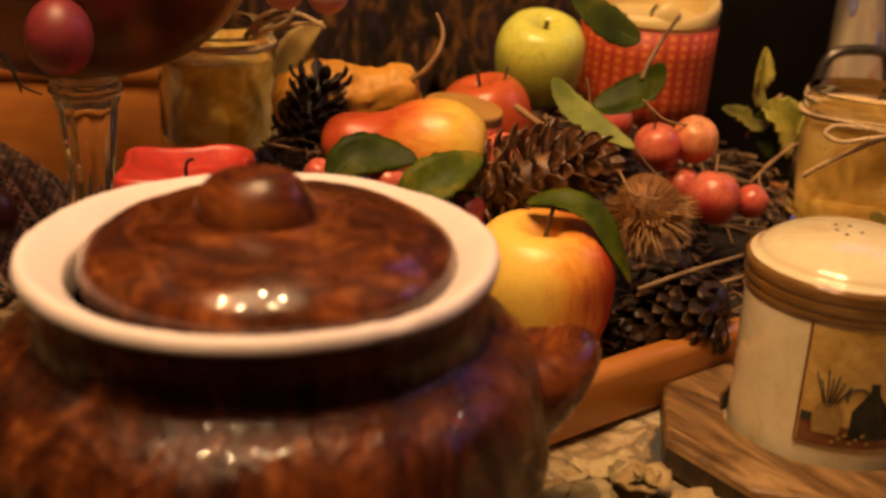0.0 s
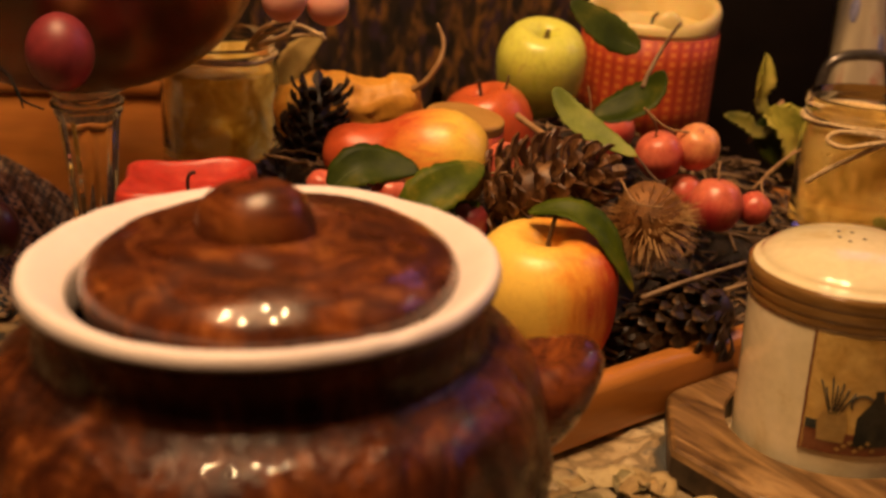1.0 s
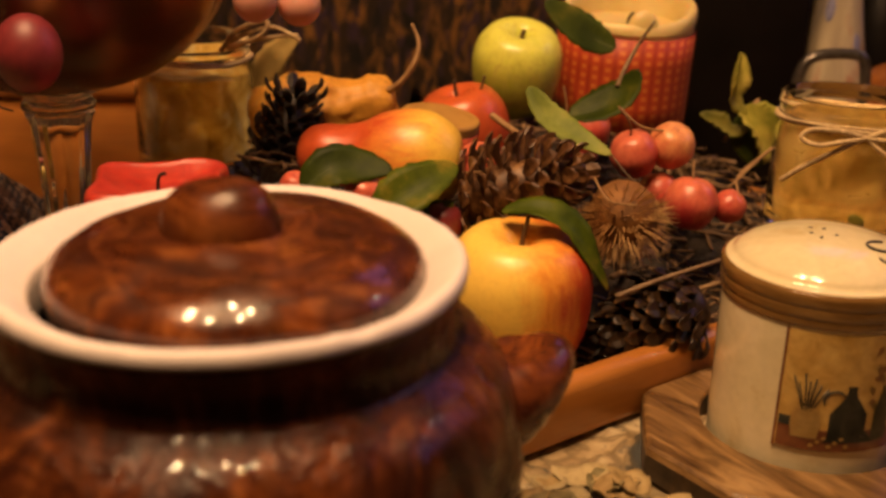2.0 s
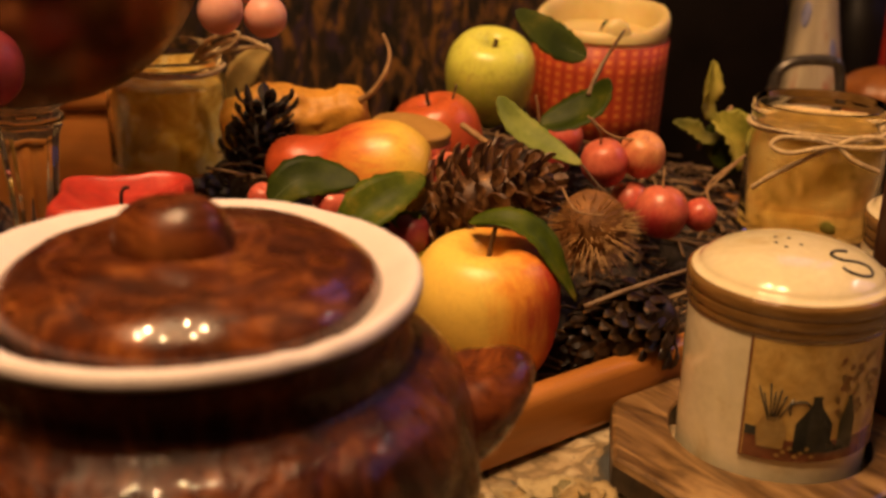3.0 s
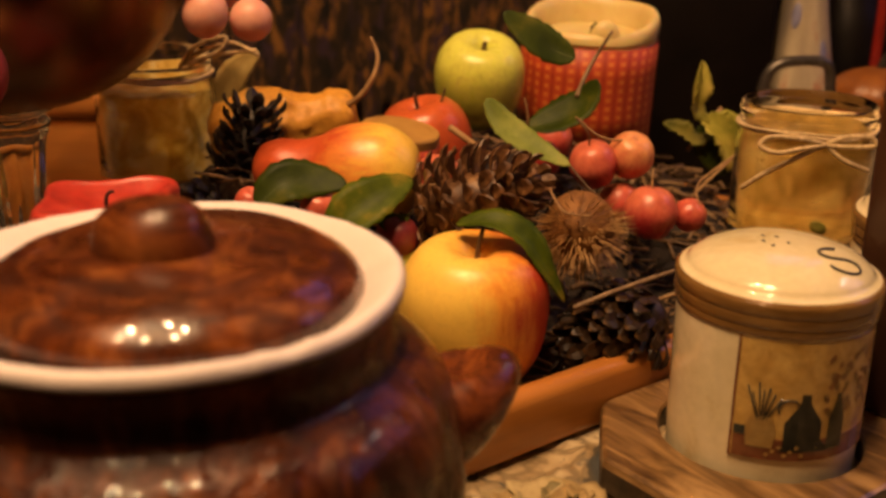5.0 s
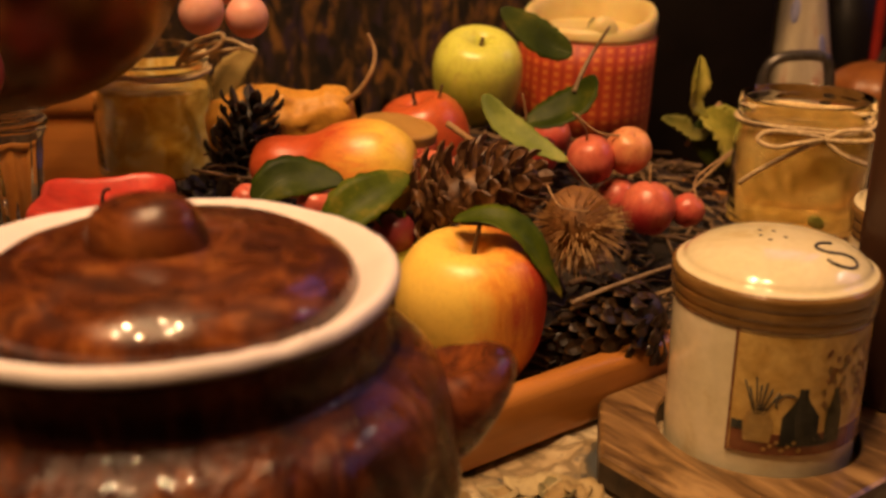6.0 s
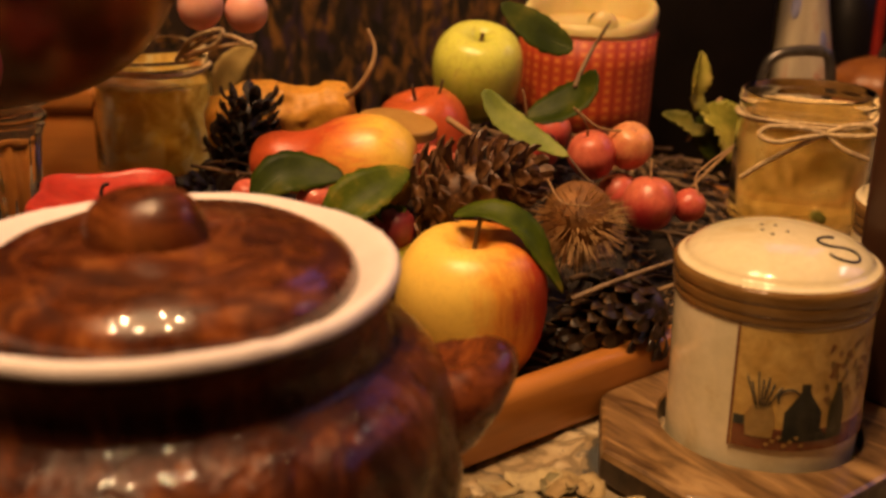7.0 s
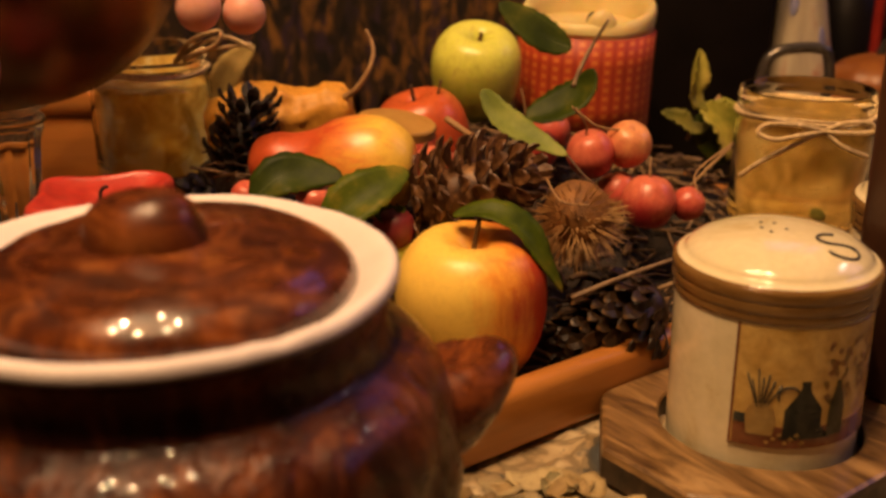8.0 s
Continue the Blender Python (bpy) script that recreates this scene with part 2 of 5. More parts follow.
M["gourd"] = fruit("orange_gourd_skin", (0.72, 0.42, 0.07), (0.66, 0.33, 0.045), 2, -0.05, 0.06, 60, 0.45, (0.20, 0.08, 0.02), 1.2, (0.56, 0.27, 0.035), 0.35, 0.9)
M["crab"] = fruit("crabapple_skin", (0.40, 0.028, 0.032), (0.68, 0.20, 0.11), 2, -0.010, 0.022, 50, 0.30, (0.75, 0.35, 0.15), 0.9)
M["crab_yellow"] = fruit("yellow_crabapple_skin", (0.50, 0.06, 0.05), (0.72, 0.33, 0.13), 2, -0.010, 0.016, 50, 0.36, (0.75, 0.35, 0.15), 1.0)
M["grape"] = grainy("pink_grape_skin", [(0.3, (0.58, 0.27, 0.20)), (0.7, (0.70, 0.38, 0.29))], 40, 0.42, bumps=0.05, mixf=0.08)
gs = M["grape"].node_tree.nodes["Principled BSDF"]
gs.inputs["Subsurface Weight"].default_value = 0.4
gs.inputs["Subsurface Radius"].default_value = (0.008, 0.004, 0.002)
gs.inputs["Subsurface Scale"].default_value = 0.6
M["dark_grape"] = grainy("dark_red_grape_skin", [(0.3, (0.13, 0.014, 0.022)), (0.7, (0.25, 0.032, 0.036))], 45, 0.45, bumps=0.03)
M["plum"] = grainy("dark_plum_skin", [(0.3, (0.012, 0.003, 0.004)), (0.7, (0.036, 0.006, 0.006))], 30, 0.35, bumps=0.03)
M["pumpkin"] = grainy("orange_pumpkin_skin", [(0.3, (0.20, 0.06, 0.012)), (0.7, (0.36, 0.13, 0.025))], 30, 0.4, bumps=0.1)
M["red_plastic"] = grainy("red_stick", [(0.3, (0.20, 0.012, 0.008)), (0.7, (0.28, 0.02, 0.012))], 30, 0.3)


def leaf_mat(name, dark, light, dry):
    m, nt, b = mat(name, 0.5, spec=0.13)
    v = coords(nt)
    col = ramp(nt, noise_tex(nt, v, 40, 5, 0.6), [(0.36, dark), (0.54, light), (0.74, dry)])
    uv = nt.nodes.new("ShaderNodeTexCoord")
    wav = node(nt, "ShaderNodeTexWave", Scale=2.6, Distortion=2.5, Detail=2.0)
    mp = nt.nodes.new("ShaderNodeMapping")
    mp.inputs["Rotation"].default_value = (0, 0, 0.7)
    mp.inputs["Scale"].default_value = (2.0, 1.0, 1.0)
    nt.links.new(uv.outputs["UV"], mp.inputs[0])
    nt.links.new(mp.outputs[0], wav.inputs["Vector"])
    col = mixc(nt, 0.12, col, ramp(nt, wav.outputs["Fac"], [(0.0, (0.5, 0.5, 0.45)), (1.0, (1, 1, 1))]), "MULTIPLY")
    nt.links.new(col, b.inputs["Base Color"])
    bump(nt, b, noise_tex(nt, v, 90, 5, 0.6), 0.30, 0.0015)
    b.inputs["Transmission Weight"].default_value = 0.0
    return m


M["leaf"] = leaf_mat("green_leaf", (0.030, 0.048, 0.002), (0.068, 0.092, 0.004), (0.24, 0.18, 0.02))
M["leaf_dark"] = leaf_mat("dark_green_leaf", (0.015, 0.026, 0.001), (0.034, 0.050, 0.003), (0.11, 0.10, 0.010))
M["rib"] = grainy("leaf_rib", [(0.3, (0.06, 0.085, 0.012)), (0.7, (0.13, 0.14, 0.03))], 90, 0.5)
M["leaf_pale"] = leaf_mat("pale_leaf_underside", (0.14, 0.18, 0.035), (0.23, 0.27, 0.06), (0.34, 0.29, 0.08))
M["leaf_straw"] = leaf_mat("straw_coloured_leaf", (0.28, 0.20, 0.07), (0.40, 0.30, 0.11), (0.48, 0.36, 0.15))
M["leaf_olive"] = leaf_mat("olive_leaf", (0.07, 0.075, 0.012), (0.15, 0.14, 0.025), (0.26, 0.20, 0.05))
M["leaf_yellow"] = leaf_mat("yellowing_leaf", (0.20, 0.21, 0.03), (0.42, 0.37, 0.07), (0.52, 0.40, 0.12))


def wrapper_mat():
    """Orange paper printed with rows of pale dots between red bars."""
    m, nt, b = mat("orange_checked_wrap", 0.55)
    tc = nt.nodes.new("ShaderNodeTexCoord")
    out = []
    for axis, n in ((0, 34.0), (1, 11.0)):
        sp = nt.nodes.new("ShaderNodeSeparateXYZ")
        nt.links.new(tc.outputs["UV"], sp.inputs[0])
        mul = nt.nodes.new("ShaderNodeMath")
        mul.operation = "MULTIPLY"
        nt.links.new(sp.outputs[axis], mul.inputs[0])
        mul.inputs[1].default_value = n
        pp = nt.nodes.new("ShaderNodeMath")
        pp.operation = "PINGPONG"
        nt.links.new(mul.outputs[0], pp.inputs[0])
        pp.inputs[1].default_value = 0.5
        out.append(pp.outputs[0])
    red = ramp(nt, out[0], [(0.10, (0.36, 0.035, 0.012)), (0.26, (0.52, 0.085, 0.016))])
    red2 = ramp(nt, out[1], [(0.06, (0.42, 0.05, 0.015)), (0.2, (0.52, 0.085, 0.016))])
    col = mixc(nt, 1.0, red, red2, "DARKEN")
    prod = nt.nodes.new("ShaderNodeMath")
    prod.operation = "MINIMUM"
    nt.links.new(out[0], prod.inputs[0])
    nt.links.new(out[1], prod.inputs[1])
    col = mixc(nt, ramp(nt, prod.outputs[0], [(0.28, (0, 0, 0)), (0.40, (1, 1, 1))]), col, (0.62, 0.20, 0.038))
    n = noise_tex(nt, coords(nt), 60, 4)
    col = mixc(nt, 0.4, col, ramp(nt, n, [(0.3, (0.5, 0.5, 0.5)), (0.7, (1, 1, 1))]), "MULTIPLY")
    nt.links.new(col, b.inputs["Base Color"])
    bump(nt, b, out[0], 0.3, 0.001)
    return m


M["wrap"] = wrapper_mat()


def cloth_mat(name, base, spots, scale, weave=900, thr=0.55, stretch=(1, 1, 1), soft=0.04):
    """Woven cloth with printed blotches in several colours."""
    m, nt, b = mat(name, 0.85)
    v = coords(nt, stretch)
    col = base
    for k, (c, off) in enumerate(spots):
        mp = nt.nodes.new("ShaderNodeMapping")
        mp.inputs["Location"].default_value = (off, off * 1.7, off * 0.3)
        nt.links.new(v, mp.inputs[0])
        n = noise_tex(nt, mp.outputs[0], scale, 3, 0.5, 1.4)
        col = mixc(nt, ramp(nt, n, [(thr, (0, 0, 0)), (thr + soft, (1, 1, 1))]), col, c)
    w = noise_tex(nt, v, weave, 2)
    col = mixc(nt, 0.3, col, ramp(nt, w, [(0.3, (0.4, 0.4, 0.4)), (0.7, (1, 1, 1))]), "MULTIPLY")
    nt.links.new(col, b.inputs["Base Color"])
    bump(nt, b, w, 0.4, 0.001)
    return m




def floral_mat():
    """Printed petals: cream, tan and slate cells with darker veins and soft shading."""
    m, nt, b = mat("floral_cloth", 0.8)
    v = coords(nt)
    warp = nt.nodes.new("ShaderNodeTexNoise")
    warp.inputs["Scale"].default_value, warp.inputs["Detail"].default_value = 26, 3
    nt.links.new(v, warp.inputs["Vector"])
    add = nt.nodes.new("ShaderNodeMix")
    add.data_type, add.blend_type = "RGBA", "LINEAR_LIGHT"
    add.inputs[0].default_value = 0.06
    nt.links.new(v, add.inputs[6])
    nt.links.new(warp.outputs["Color"], add.inputs[7])
    cell = node(nt, "ShaderNodeTexVoronoi", Scale=30)
    nt.links.new(add.outputs[2], cell.inputs["Vector"])
    edge = node(nt, "ShaderNodeTexVoronoi", Scale=30)
    edge.feature = "DISTANCE_TO_EDGE"
    nt.links.new(add.outputs[2], edge.inputs["Vector"])
    sp = nt.nodes.new("ShaderNodeSeparateColor")
    nt.links.new(cell.outputs["Color"], sp.inputs[0])
    col = ramp(nt, sp.outputs[0], [(0.0, (0.52, 0.42, 0.25)), (0.40, (0.40, 0.29, 0.14)), (0.62, (0.56, 0.47, 0.30)), (0.78, (0.20, 0.16, 0.075)), (0.92, (0.045, 0.050, 0.050))])
    col = mixc(nt, 0.75, col, ramp(nt, cell.outputs["Distance"], [(0.15, (1, 1, 1)), (0.75, (0.50, 0.40, 0.28))]), "MULTIPLY")
    col = mixc(nt, ramp(nt, edge.outputs["Distance"], [(0.01, (0.6, 0.6, 0.6)), (0.16, (0, 0, 0))]), col, (0.11, 0.080, 0.038))
    ink = noise_tex(nt, v, 85, 4, 0.6, 1.2)
    col = mixc(nt, ramp(nt, ink, [(0.56, (0, 0, 0)), (0.66, (0.8, 0.8, 0.8))]), col, (0.05, 0.055, 0.052))
    weave = noise_tex(nt, v, 800, 2)
    col = mixc(nt, 0.25, col, ramp(nt, weave, [(0.3, (0.5, 0.5, 0.5)), (0.7, (1, 1, 1))]), "MULTIPLY")
    nt.links.new(col, b.inputs["Base Color"])
    bump(nt, b, edge.outputs["Distance"], 0.5, 0.003)
    return m


M["floral"] = floral_mat()
M["backcloth"] = cloth_mat("dark_patterned_cloth", (0.040, 0.022, 0.011), [((0.24, 0.11, 0.026), 0.4), ((0.014, 0.010, 0.013), 1.3), ((0.34, 0.155, 0.032), 2.9), ((0.060, 0.030, 0.055), 4.1), ((0.012, 0.009, 0.008), 6.3)], 34, 500, 0.52, (1.5, 1, 0.55), 0.12)


def plaid_mat():
    m, nt, b = mat("plaid_cloth", 0.85)
    v = coords(nt, (1, 1, 1), "Object", (0, 0, 0.5))
    chk = node(nt, "ShaderNodeTexChecker", Scale=200)
    nt.links.new(v, chk.inputs["Vector"])
    chk.inputs[1].default_value = (0.44, 0.33, 0.20, 1)
    chk.inputs[2].default_value = (0.045, 0.06, 0.07, 1)
    chk2 = node(nt, "ShaderNodeTexChecker", Scale=66)
    nt.links.new(v, chk2.inputs["Vector"])
    chk2.inputs[1].default_value = (0.45, 0.36, 0.30, 1)
    chk2.inputs[2].default_value = (1, 1, 1, 1)
    col = mixc(nt, 1.0, chk.outputs[0], chk2.outputs[0], "MULTIPLY")
    nt.links.new(col, b.inputs["Base Color"])
    bump(nt, b, noise_tex(nt, v, 700, 2), 0.4, 0.001)
    return m


M["plaid"] = plaid_mat()


# ---- mesh helpers ----
def link(name, bm, material, parent=None, label="", smooth=True, uvs=False):
    me = bpy.data.meshes.new(name)
    if smooth:
        for f in bm.faces:
            f.smooth = True
    bm.to_mesh(me)
    bm.free()
    for m in material if isinstance(material, (list, tuple)) else [material]:
        me.materials.append(m)
    ob = new(name, me)
    if parent is not None:
        ob.parent = parent
    if label:
        ob["label"] = label
    return ob


def part(name, bm, material, parent, label="", smooth=True):
    return link(name, bm, material, parent, label, smooth)


def thing(name, m, label, category, group="", kind=""):
    e = new(name)
    e.empty_display_size = 0.02
    e.matrix_world = m
    return tagged(e, label, category, group, kind)


def lathe(profile, seg=48, close=False, wobble=0.0, uv=False, freq=3.0):
    """Turn a profile of (radius, height) round z."""
    bm = bmesh.new()
    rings = []
    for r, z in profile:
        ring = []
        for k in range(seg):
            a = 2 * math.pi * k / seg
            rr = r
            if wobble:
                rr *= 1 + wobble * noise.noise(Vector((math.cos(a) * freq, math.sin(a) * freq, z * 40)))
            ring.append(bm.verts.new((rr * math.cos(a), rr * math.sin(a), z)))
        rings.append(ring)
    lay = bm.loops.layers.uv.new("uv") if uv else None
    pairs = list(zip(range(len(rings) - 1), range(1, len(rings))))
    if close:
        pairs.append((len(rings) - 1, 0))
    for i, j in pairs:
        for k in range(seg):
            q = (k + 1) % seg
            f = bm.faces.new((rings[i][k], rings[i][q], rings[j][q], rings[j][k]))
            if uv:
                z0, z1 = profile[0][1], profile[-1][1]
                for lp, (kk, ii) in zip(f.loops, ((k, i), (k + 1, i), (k + 1, j), (k, j))):
                    lp[lay].uv = (kk / seg, (profile[ii][1] - z0) / (z1 - z0 + 1e-9))
    if not close:
        for ring in (rings[0], rings[-1]):
            if (ring[0].co.xy).length > 1e-5:
                bm.faces.new(ring if ring is rings[-1] else ring[::-1])
    bmesh.ops.remove_doubles(bm, verts=bm.verts, dist=1e-6)
    bmesh.ops.recalc_face_normals(bm, faces=bm.faces)
    return bm


def smooth_profile(pts, steps=6):
    """Catmull-Rom through the control points of a profile or a path."""
    pts = [Vector(p) for p in pts]
    out = []
    for i in range(len(pts) - 1):
        p0, p1, p2, p3 = pts[max(i - 1, 0)], pts[i], pts[i + 1], pts[min(i + 2, len(pts) - 1)]
        for s in range(steps):
            t = s / steps
            out.append(0.5 * (2 * p1 + (p2 - p0) * t + (2 * p0 - 5 * p1 + 4 * p2 - p3) * t * t + (3 * p1 - 3 * p2 + p3 - p0) * t ** 3))
    out.append(pts[-1])
    return out


def lathe_s(pts, seg=48, steps=5, **kw):
    return lathe([(max(p[0], 0), p[1]) for p in smooth_profile([(*q, 0) for q in pts], steps)], seg, **kw)


def tube(path, radii, seg=8, bm=None, twist=0.0):
    """A round rod along a path; radii: one number or one for each point."""
    bm = bm or bmesh.new()
    path = [Vector(p) for p in path]
    if isinstance(radii, (int, float)):
        radii = [radii] * len(path)
    up = Vector((0, 0, 1))
    rings = []
    for i, p in enumerate(path):
        d = (path[min(i + 1, len(path) - 1)] - path[max(i - 1, 0)]).normalized()
        if abs(d.dot(up)) > 0.95:
            up = Vector((1, 0, 0)) if abs(d.x) < 0.9 else Vector((0, 1, 0))
        sx = d.cross(up).normalized()
        up = sx.cross(d).normalized()
        rings.append([bm.verts.new(p + radii[i] * (sx * math.cos(2 * math.pi * k / seg) + up * math.sin(2 * math.pi * k / seg))) for k in range(seg)])
    for a, b in zip(rings, rings[1:]):
        for k in range(seg):
            q = (k + 1) % seg
            bm.faces.new((a[k], a[q], b[q], b[k]))
    bm.faces.new(rings[0][::-1])
    bm.faces.new(rings[-1])
    return bm


def curved(pts, radius, steps=6, seg=8, taper=None, bm=None):
    path = smooth_profile(pts, steps)
    n = len(path)
    radii = [radius + ((taper if taper is not None else radius) - radius) * i / (n - 1) for i in range(n)]
    return tube(path, radii, seg, bm)


def prism(outline, z0, z1, bev=0.0, seg=3):
    """An upright block over an outline, its edges rounded."""
    bm = bmesh.new()
    a = [bm.verts.new((x, y, z0)) for x, y in outline]
    b = [bm.verts.new((x, y, z1)) for x, y in outline]
    n = len(outline)
    bm.faces.new(a[::-1])
    bm.faces.new(b)
    for k in range(n):
        bm.faces.new((a[k], a[(k + 1) % n], b[(k + 1) % n], b[k]))
    bmesh.ops.recalc_face_normals(bm, faces=bm.faces)
    if bev:
        bmesh.ops.bevel(bm, geom=bm.edges[:], offset=bev, segments=seg, affect="EDGES", profile=0.5)
    return bm


def box(x0, x1, y0, y1, z0, z1, bev=0.0, seg=2):
    return prism([(x0, y0), (x1, y0), (x1, y1), (x0, y1)], z0, z1, bev, seg)


def ball(r, seg=24, squash=(1, 1, 1)):
    bm = bmesh.new()
    bmesh.ops.create_uvsphere(bm, u_segments=seg, v_segments=seg * 2 // 3, radius=r)
    bmesh.ops.scale(bm, vec=squash, verts=bm.verts)
    return bm


def tilt_to(axis, at, spin=0.0):
    """The pose that stands z along an axis."""
    q = Vector(axis).normalized().to_track_quat("Z", "Y")
    return Matrix.Translation(at) @ q.to_matrix().to_4x4() @ Matrix.Rotation(radians(spin), 4, "Z")


def plain(name, bm, material, label, category, m=None, smooth=True, group="", kind=""):
    ob = link(name, bm, material, None, "", smooth)
    if m is not None:
        ob.matrix_world = m
    return tagged(ob, label, category, group, kind)


# ---- the room ----
def room():
    X0, X1, Y0, Y1, H, G = -1.7, 1.5, -1.6, 1.35, 1.75, -0.75
    for name, bm, m, lab in (
        ("floor", box(X0 - 0.1, X1 + 0.1, Y0 - 0.1, Y1 + 0.1, G - 0.1, G), M["dark_wood"], "dark wooden floor of the room"),
        ("ceiling", box(X0 - 0.1, X1 + 0.1, Y0 - 0.1, Y1 + 0.1, H, H + 0.1), M["ceiling"], "dim plain ceiling above the table"),
        ("wall_west", box(X0 - 0.1, X0, Y0, Y1, G, H), M["wall"], "plain brown wall of the room"),
        ("wall_south", box(X0 - 0.1, X1 + 0.1, Y0 - 0.1, Y0, G, H), M["wall"], "plain brown wall of the room"),
    ):
        plain(name, bm, m, lab, "wall" if "wall" in name else name, smooth=False, kind="structure")
    # two windows, one in the east wall and one in the north wall above the curtain
    def joined(boxes):
        bm = bmesh.new()
        for b in boxes:
            o = box(*b)
            me = bpy.data.meshes.new("tmp")
            o.to_mesh(me)
            o.free()
            bm.from_mesh(me)
            bpy.data.meshes.remove(me)
        return bm
    ey0, ey1, ez0, ez1 = 0.30, 1.20, 0.62, 1.62
    plain("wall_east", joined([(X1, X1 + 0.1, *b) for b in ((Y0, ey0, G, H), (ey1, Y1, G, H), (ey0, ey1, G, ez0), (ey0, ey1, ez1, H))]), M["wall"], "plain brown wall with a dusky window", "wall", smooth=False, kind="structure")
    nx0, nx1, nz0, nz1 = 0.35, 1.10, 0.80, 1.50
    plain("wall_north", joined([(b[0], b[1], Y1, Y1 + 0.1, b[2], b[3]) for b in ((X0 - 0.1, nx0, G, H), (nx1, X1 + 0.1, G, H), (nx0, nx1, G, nz0), (nx0, nx1, nz1, H))]), M["wall"], "plain brown wall behind the table with a dusky window", "wall", smooth=False, kind="structure")
    for name, m, w, h in (("window_1", pose(X1 + 0.07, ey0, ez0, 0, 0, 90), ey1 - ey0, ez1 - ez0), ("window_2", pose(nx0, Y1 + 0.02, nz0), nx1 - nx0, nz1 - nz0)):
        win = thing(name, m, "dark wooden window with dusk outside", "window", kind="structure")
        for x0, x1, z0, z1 in ((0, 0.04, 0, h), (w - 0.04, w, 0, h), (0.0405, w - 0.0405, 0, 0.04), (0.0405, w - 0.0405, h - 0.04, h), (w / 2 - 0.015, w / 2 + 0.015, 0.0405, h - 0.0405)):
            part("window_frame", box(x0, x1, 0.0, 0.05, z0, z1, 0.004), M["dark_wood"], win)


room()


def ceiling_lamp():
    lamp = thing("ceiling_lamp", Matrix.Translation(LAMP), "brass ceiling lamp with six bulbs over the table", "lamp")
    part("rod", tube([(0, 0, 0.02), (0, 0, 0.5)], 0.008), M["brass"], lamp)
    part("hub", lathe_s([(0, 0.0), (0.03, 0.01), (0.035, 0.04), (0.015, 0.07), (0, 0.075)], 24), M["brass"], lamp)
    for bx, by in BULBS:
        part("arm", curved([(0, 0, 0.03), (bx * 0.5, by * 0.5, 0.0), (bx, by, 0.03)], 0.005), M["brass"], lamp)
        part("cup", lathe_s([(0.006, 0), (0.016, 0.004), (0.018, 0.02), (0.012, 0.03)], 16), M["brass"], lamp).location = (bx, by, 0.0)


ceiling_lamp()


def bracket_lamp():
    lamp = thing("window_lamp", Matrix.Translation(SILL_LAMP), "small brass lamp with three bulbs hung before the window", "lamp")
    part("bar", tube([(0.045, -0.46, 0.0), (0.0, -0.44, 0.0), (0.0, 0.30, 0.0), (0.045, 0.32, 0.0)], 0.005), M["brass"], lamp)
    for ox, oy, oz in SILL_BULBS:
        part("arm", curved([(0, oy * 0.4, 0.0), (0, oy * 0.9, oz * 0.4), (ox, oy, oz - 0.035)], 0.004), M["brass"], lamp)
        part("cup", lathe_s([(0.006, 0), (0.014, 0.004), (0.016, 0.012), (0.012, 0.018)], 16), M["brass"], lamp).location = (ox, oy, oz - 0.035)


bracket_lamp()


def table():
    t = thing("table", pose(0, 0, 0), "wooden table under a floral cloth", "table")
    part("tabletop", box(-0.85, 0.85, 0.262, 1.25, -0.035, -0.006, 0.004), M["honey_wood"], t)
    for x in (-0.75, 0.75):
        for y in (0.32, 1.15):
            part("leg", box(x - 0.035, x + 0.035, y - 0.035, y + 0.035, -0.75, -0.036, 0.004), M["honey_wood"], t)
    bm = bmesh.new()
    bmesh.ops.create_grid(bm, x_segments=200, y_segments=150, size=0.5)
    for v in bm.verts:
        v.co.x, v.co.y = v.co.x * 1.72, 0.258 + (v.co.y + 0.5) * 0.985
        n = 0.55 * noise.noise(v.co * 17) + 0.35 * noise.noise(v.co * 41) + 0.2 * noise.noise(v.co * 80)
        v.co.z = -0.002 + 0.024 * max(0.0, n) ** 1.2
    bmesh.ops.solidify(bm, geom=bm.faces[:], thickness=0.0015)
    plain("tablecloth", bm, M["floral"], "cream floral tablecloth with dark blue and green print", "tablecloth")


table()



def petal_mat():
    m, nt, b = mat("dry_cream_petal", 0.7)
    geo = nt.nodes.new("ShaderNodeNewGeometry")
    col = ramp(nt, geo.outputs["Random Per Island"], [(0.0, (0.40, 0.31, 0.14)), (0.35, (0.30, 0.20, 0.075)), (0.6, (0.46, 0.37, 0.19)), (0.78, (0.16, 0.135, 0.055)), (0.90, (0.06, 0.066, 0.052))])
    vein = noise_tex(nt, coords(nt), 120, 4, 0.6, 0.8)
    col = mixc(nt, 0.6, col, ramp(nt, vein, [(0.34, (0.42, 0.36, 0.28)), (0.56, (1, 1, 1))]), "MULTIPLY")
    nt.links.new(col, b.inputs["Base Color"])
    bump(nt, b, vein, 0.15, 0.001)
    return m


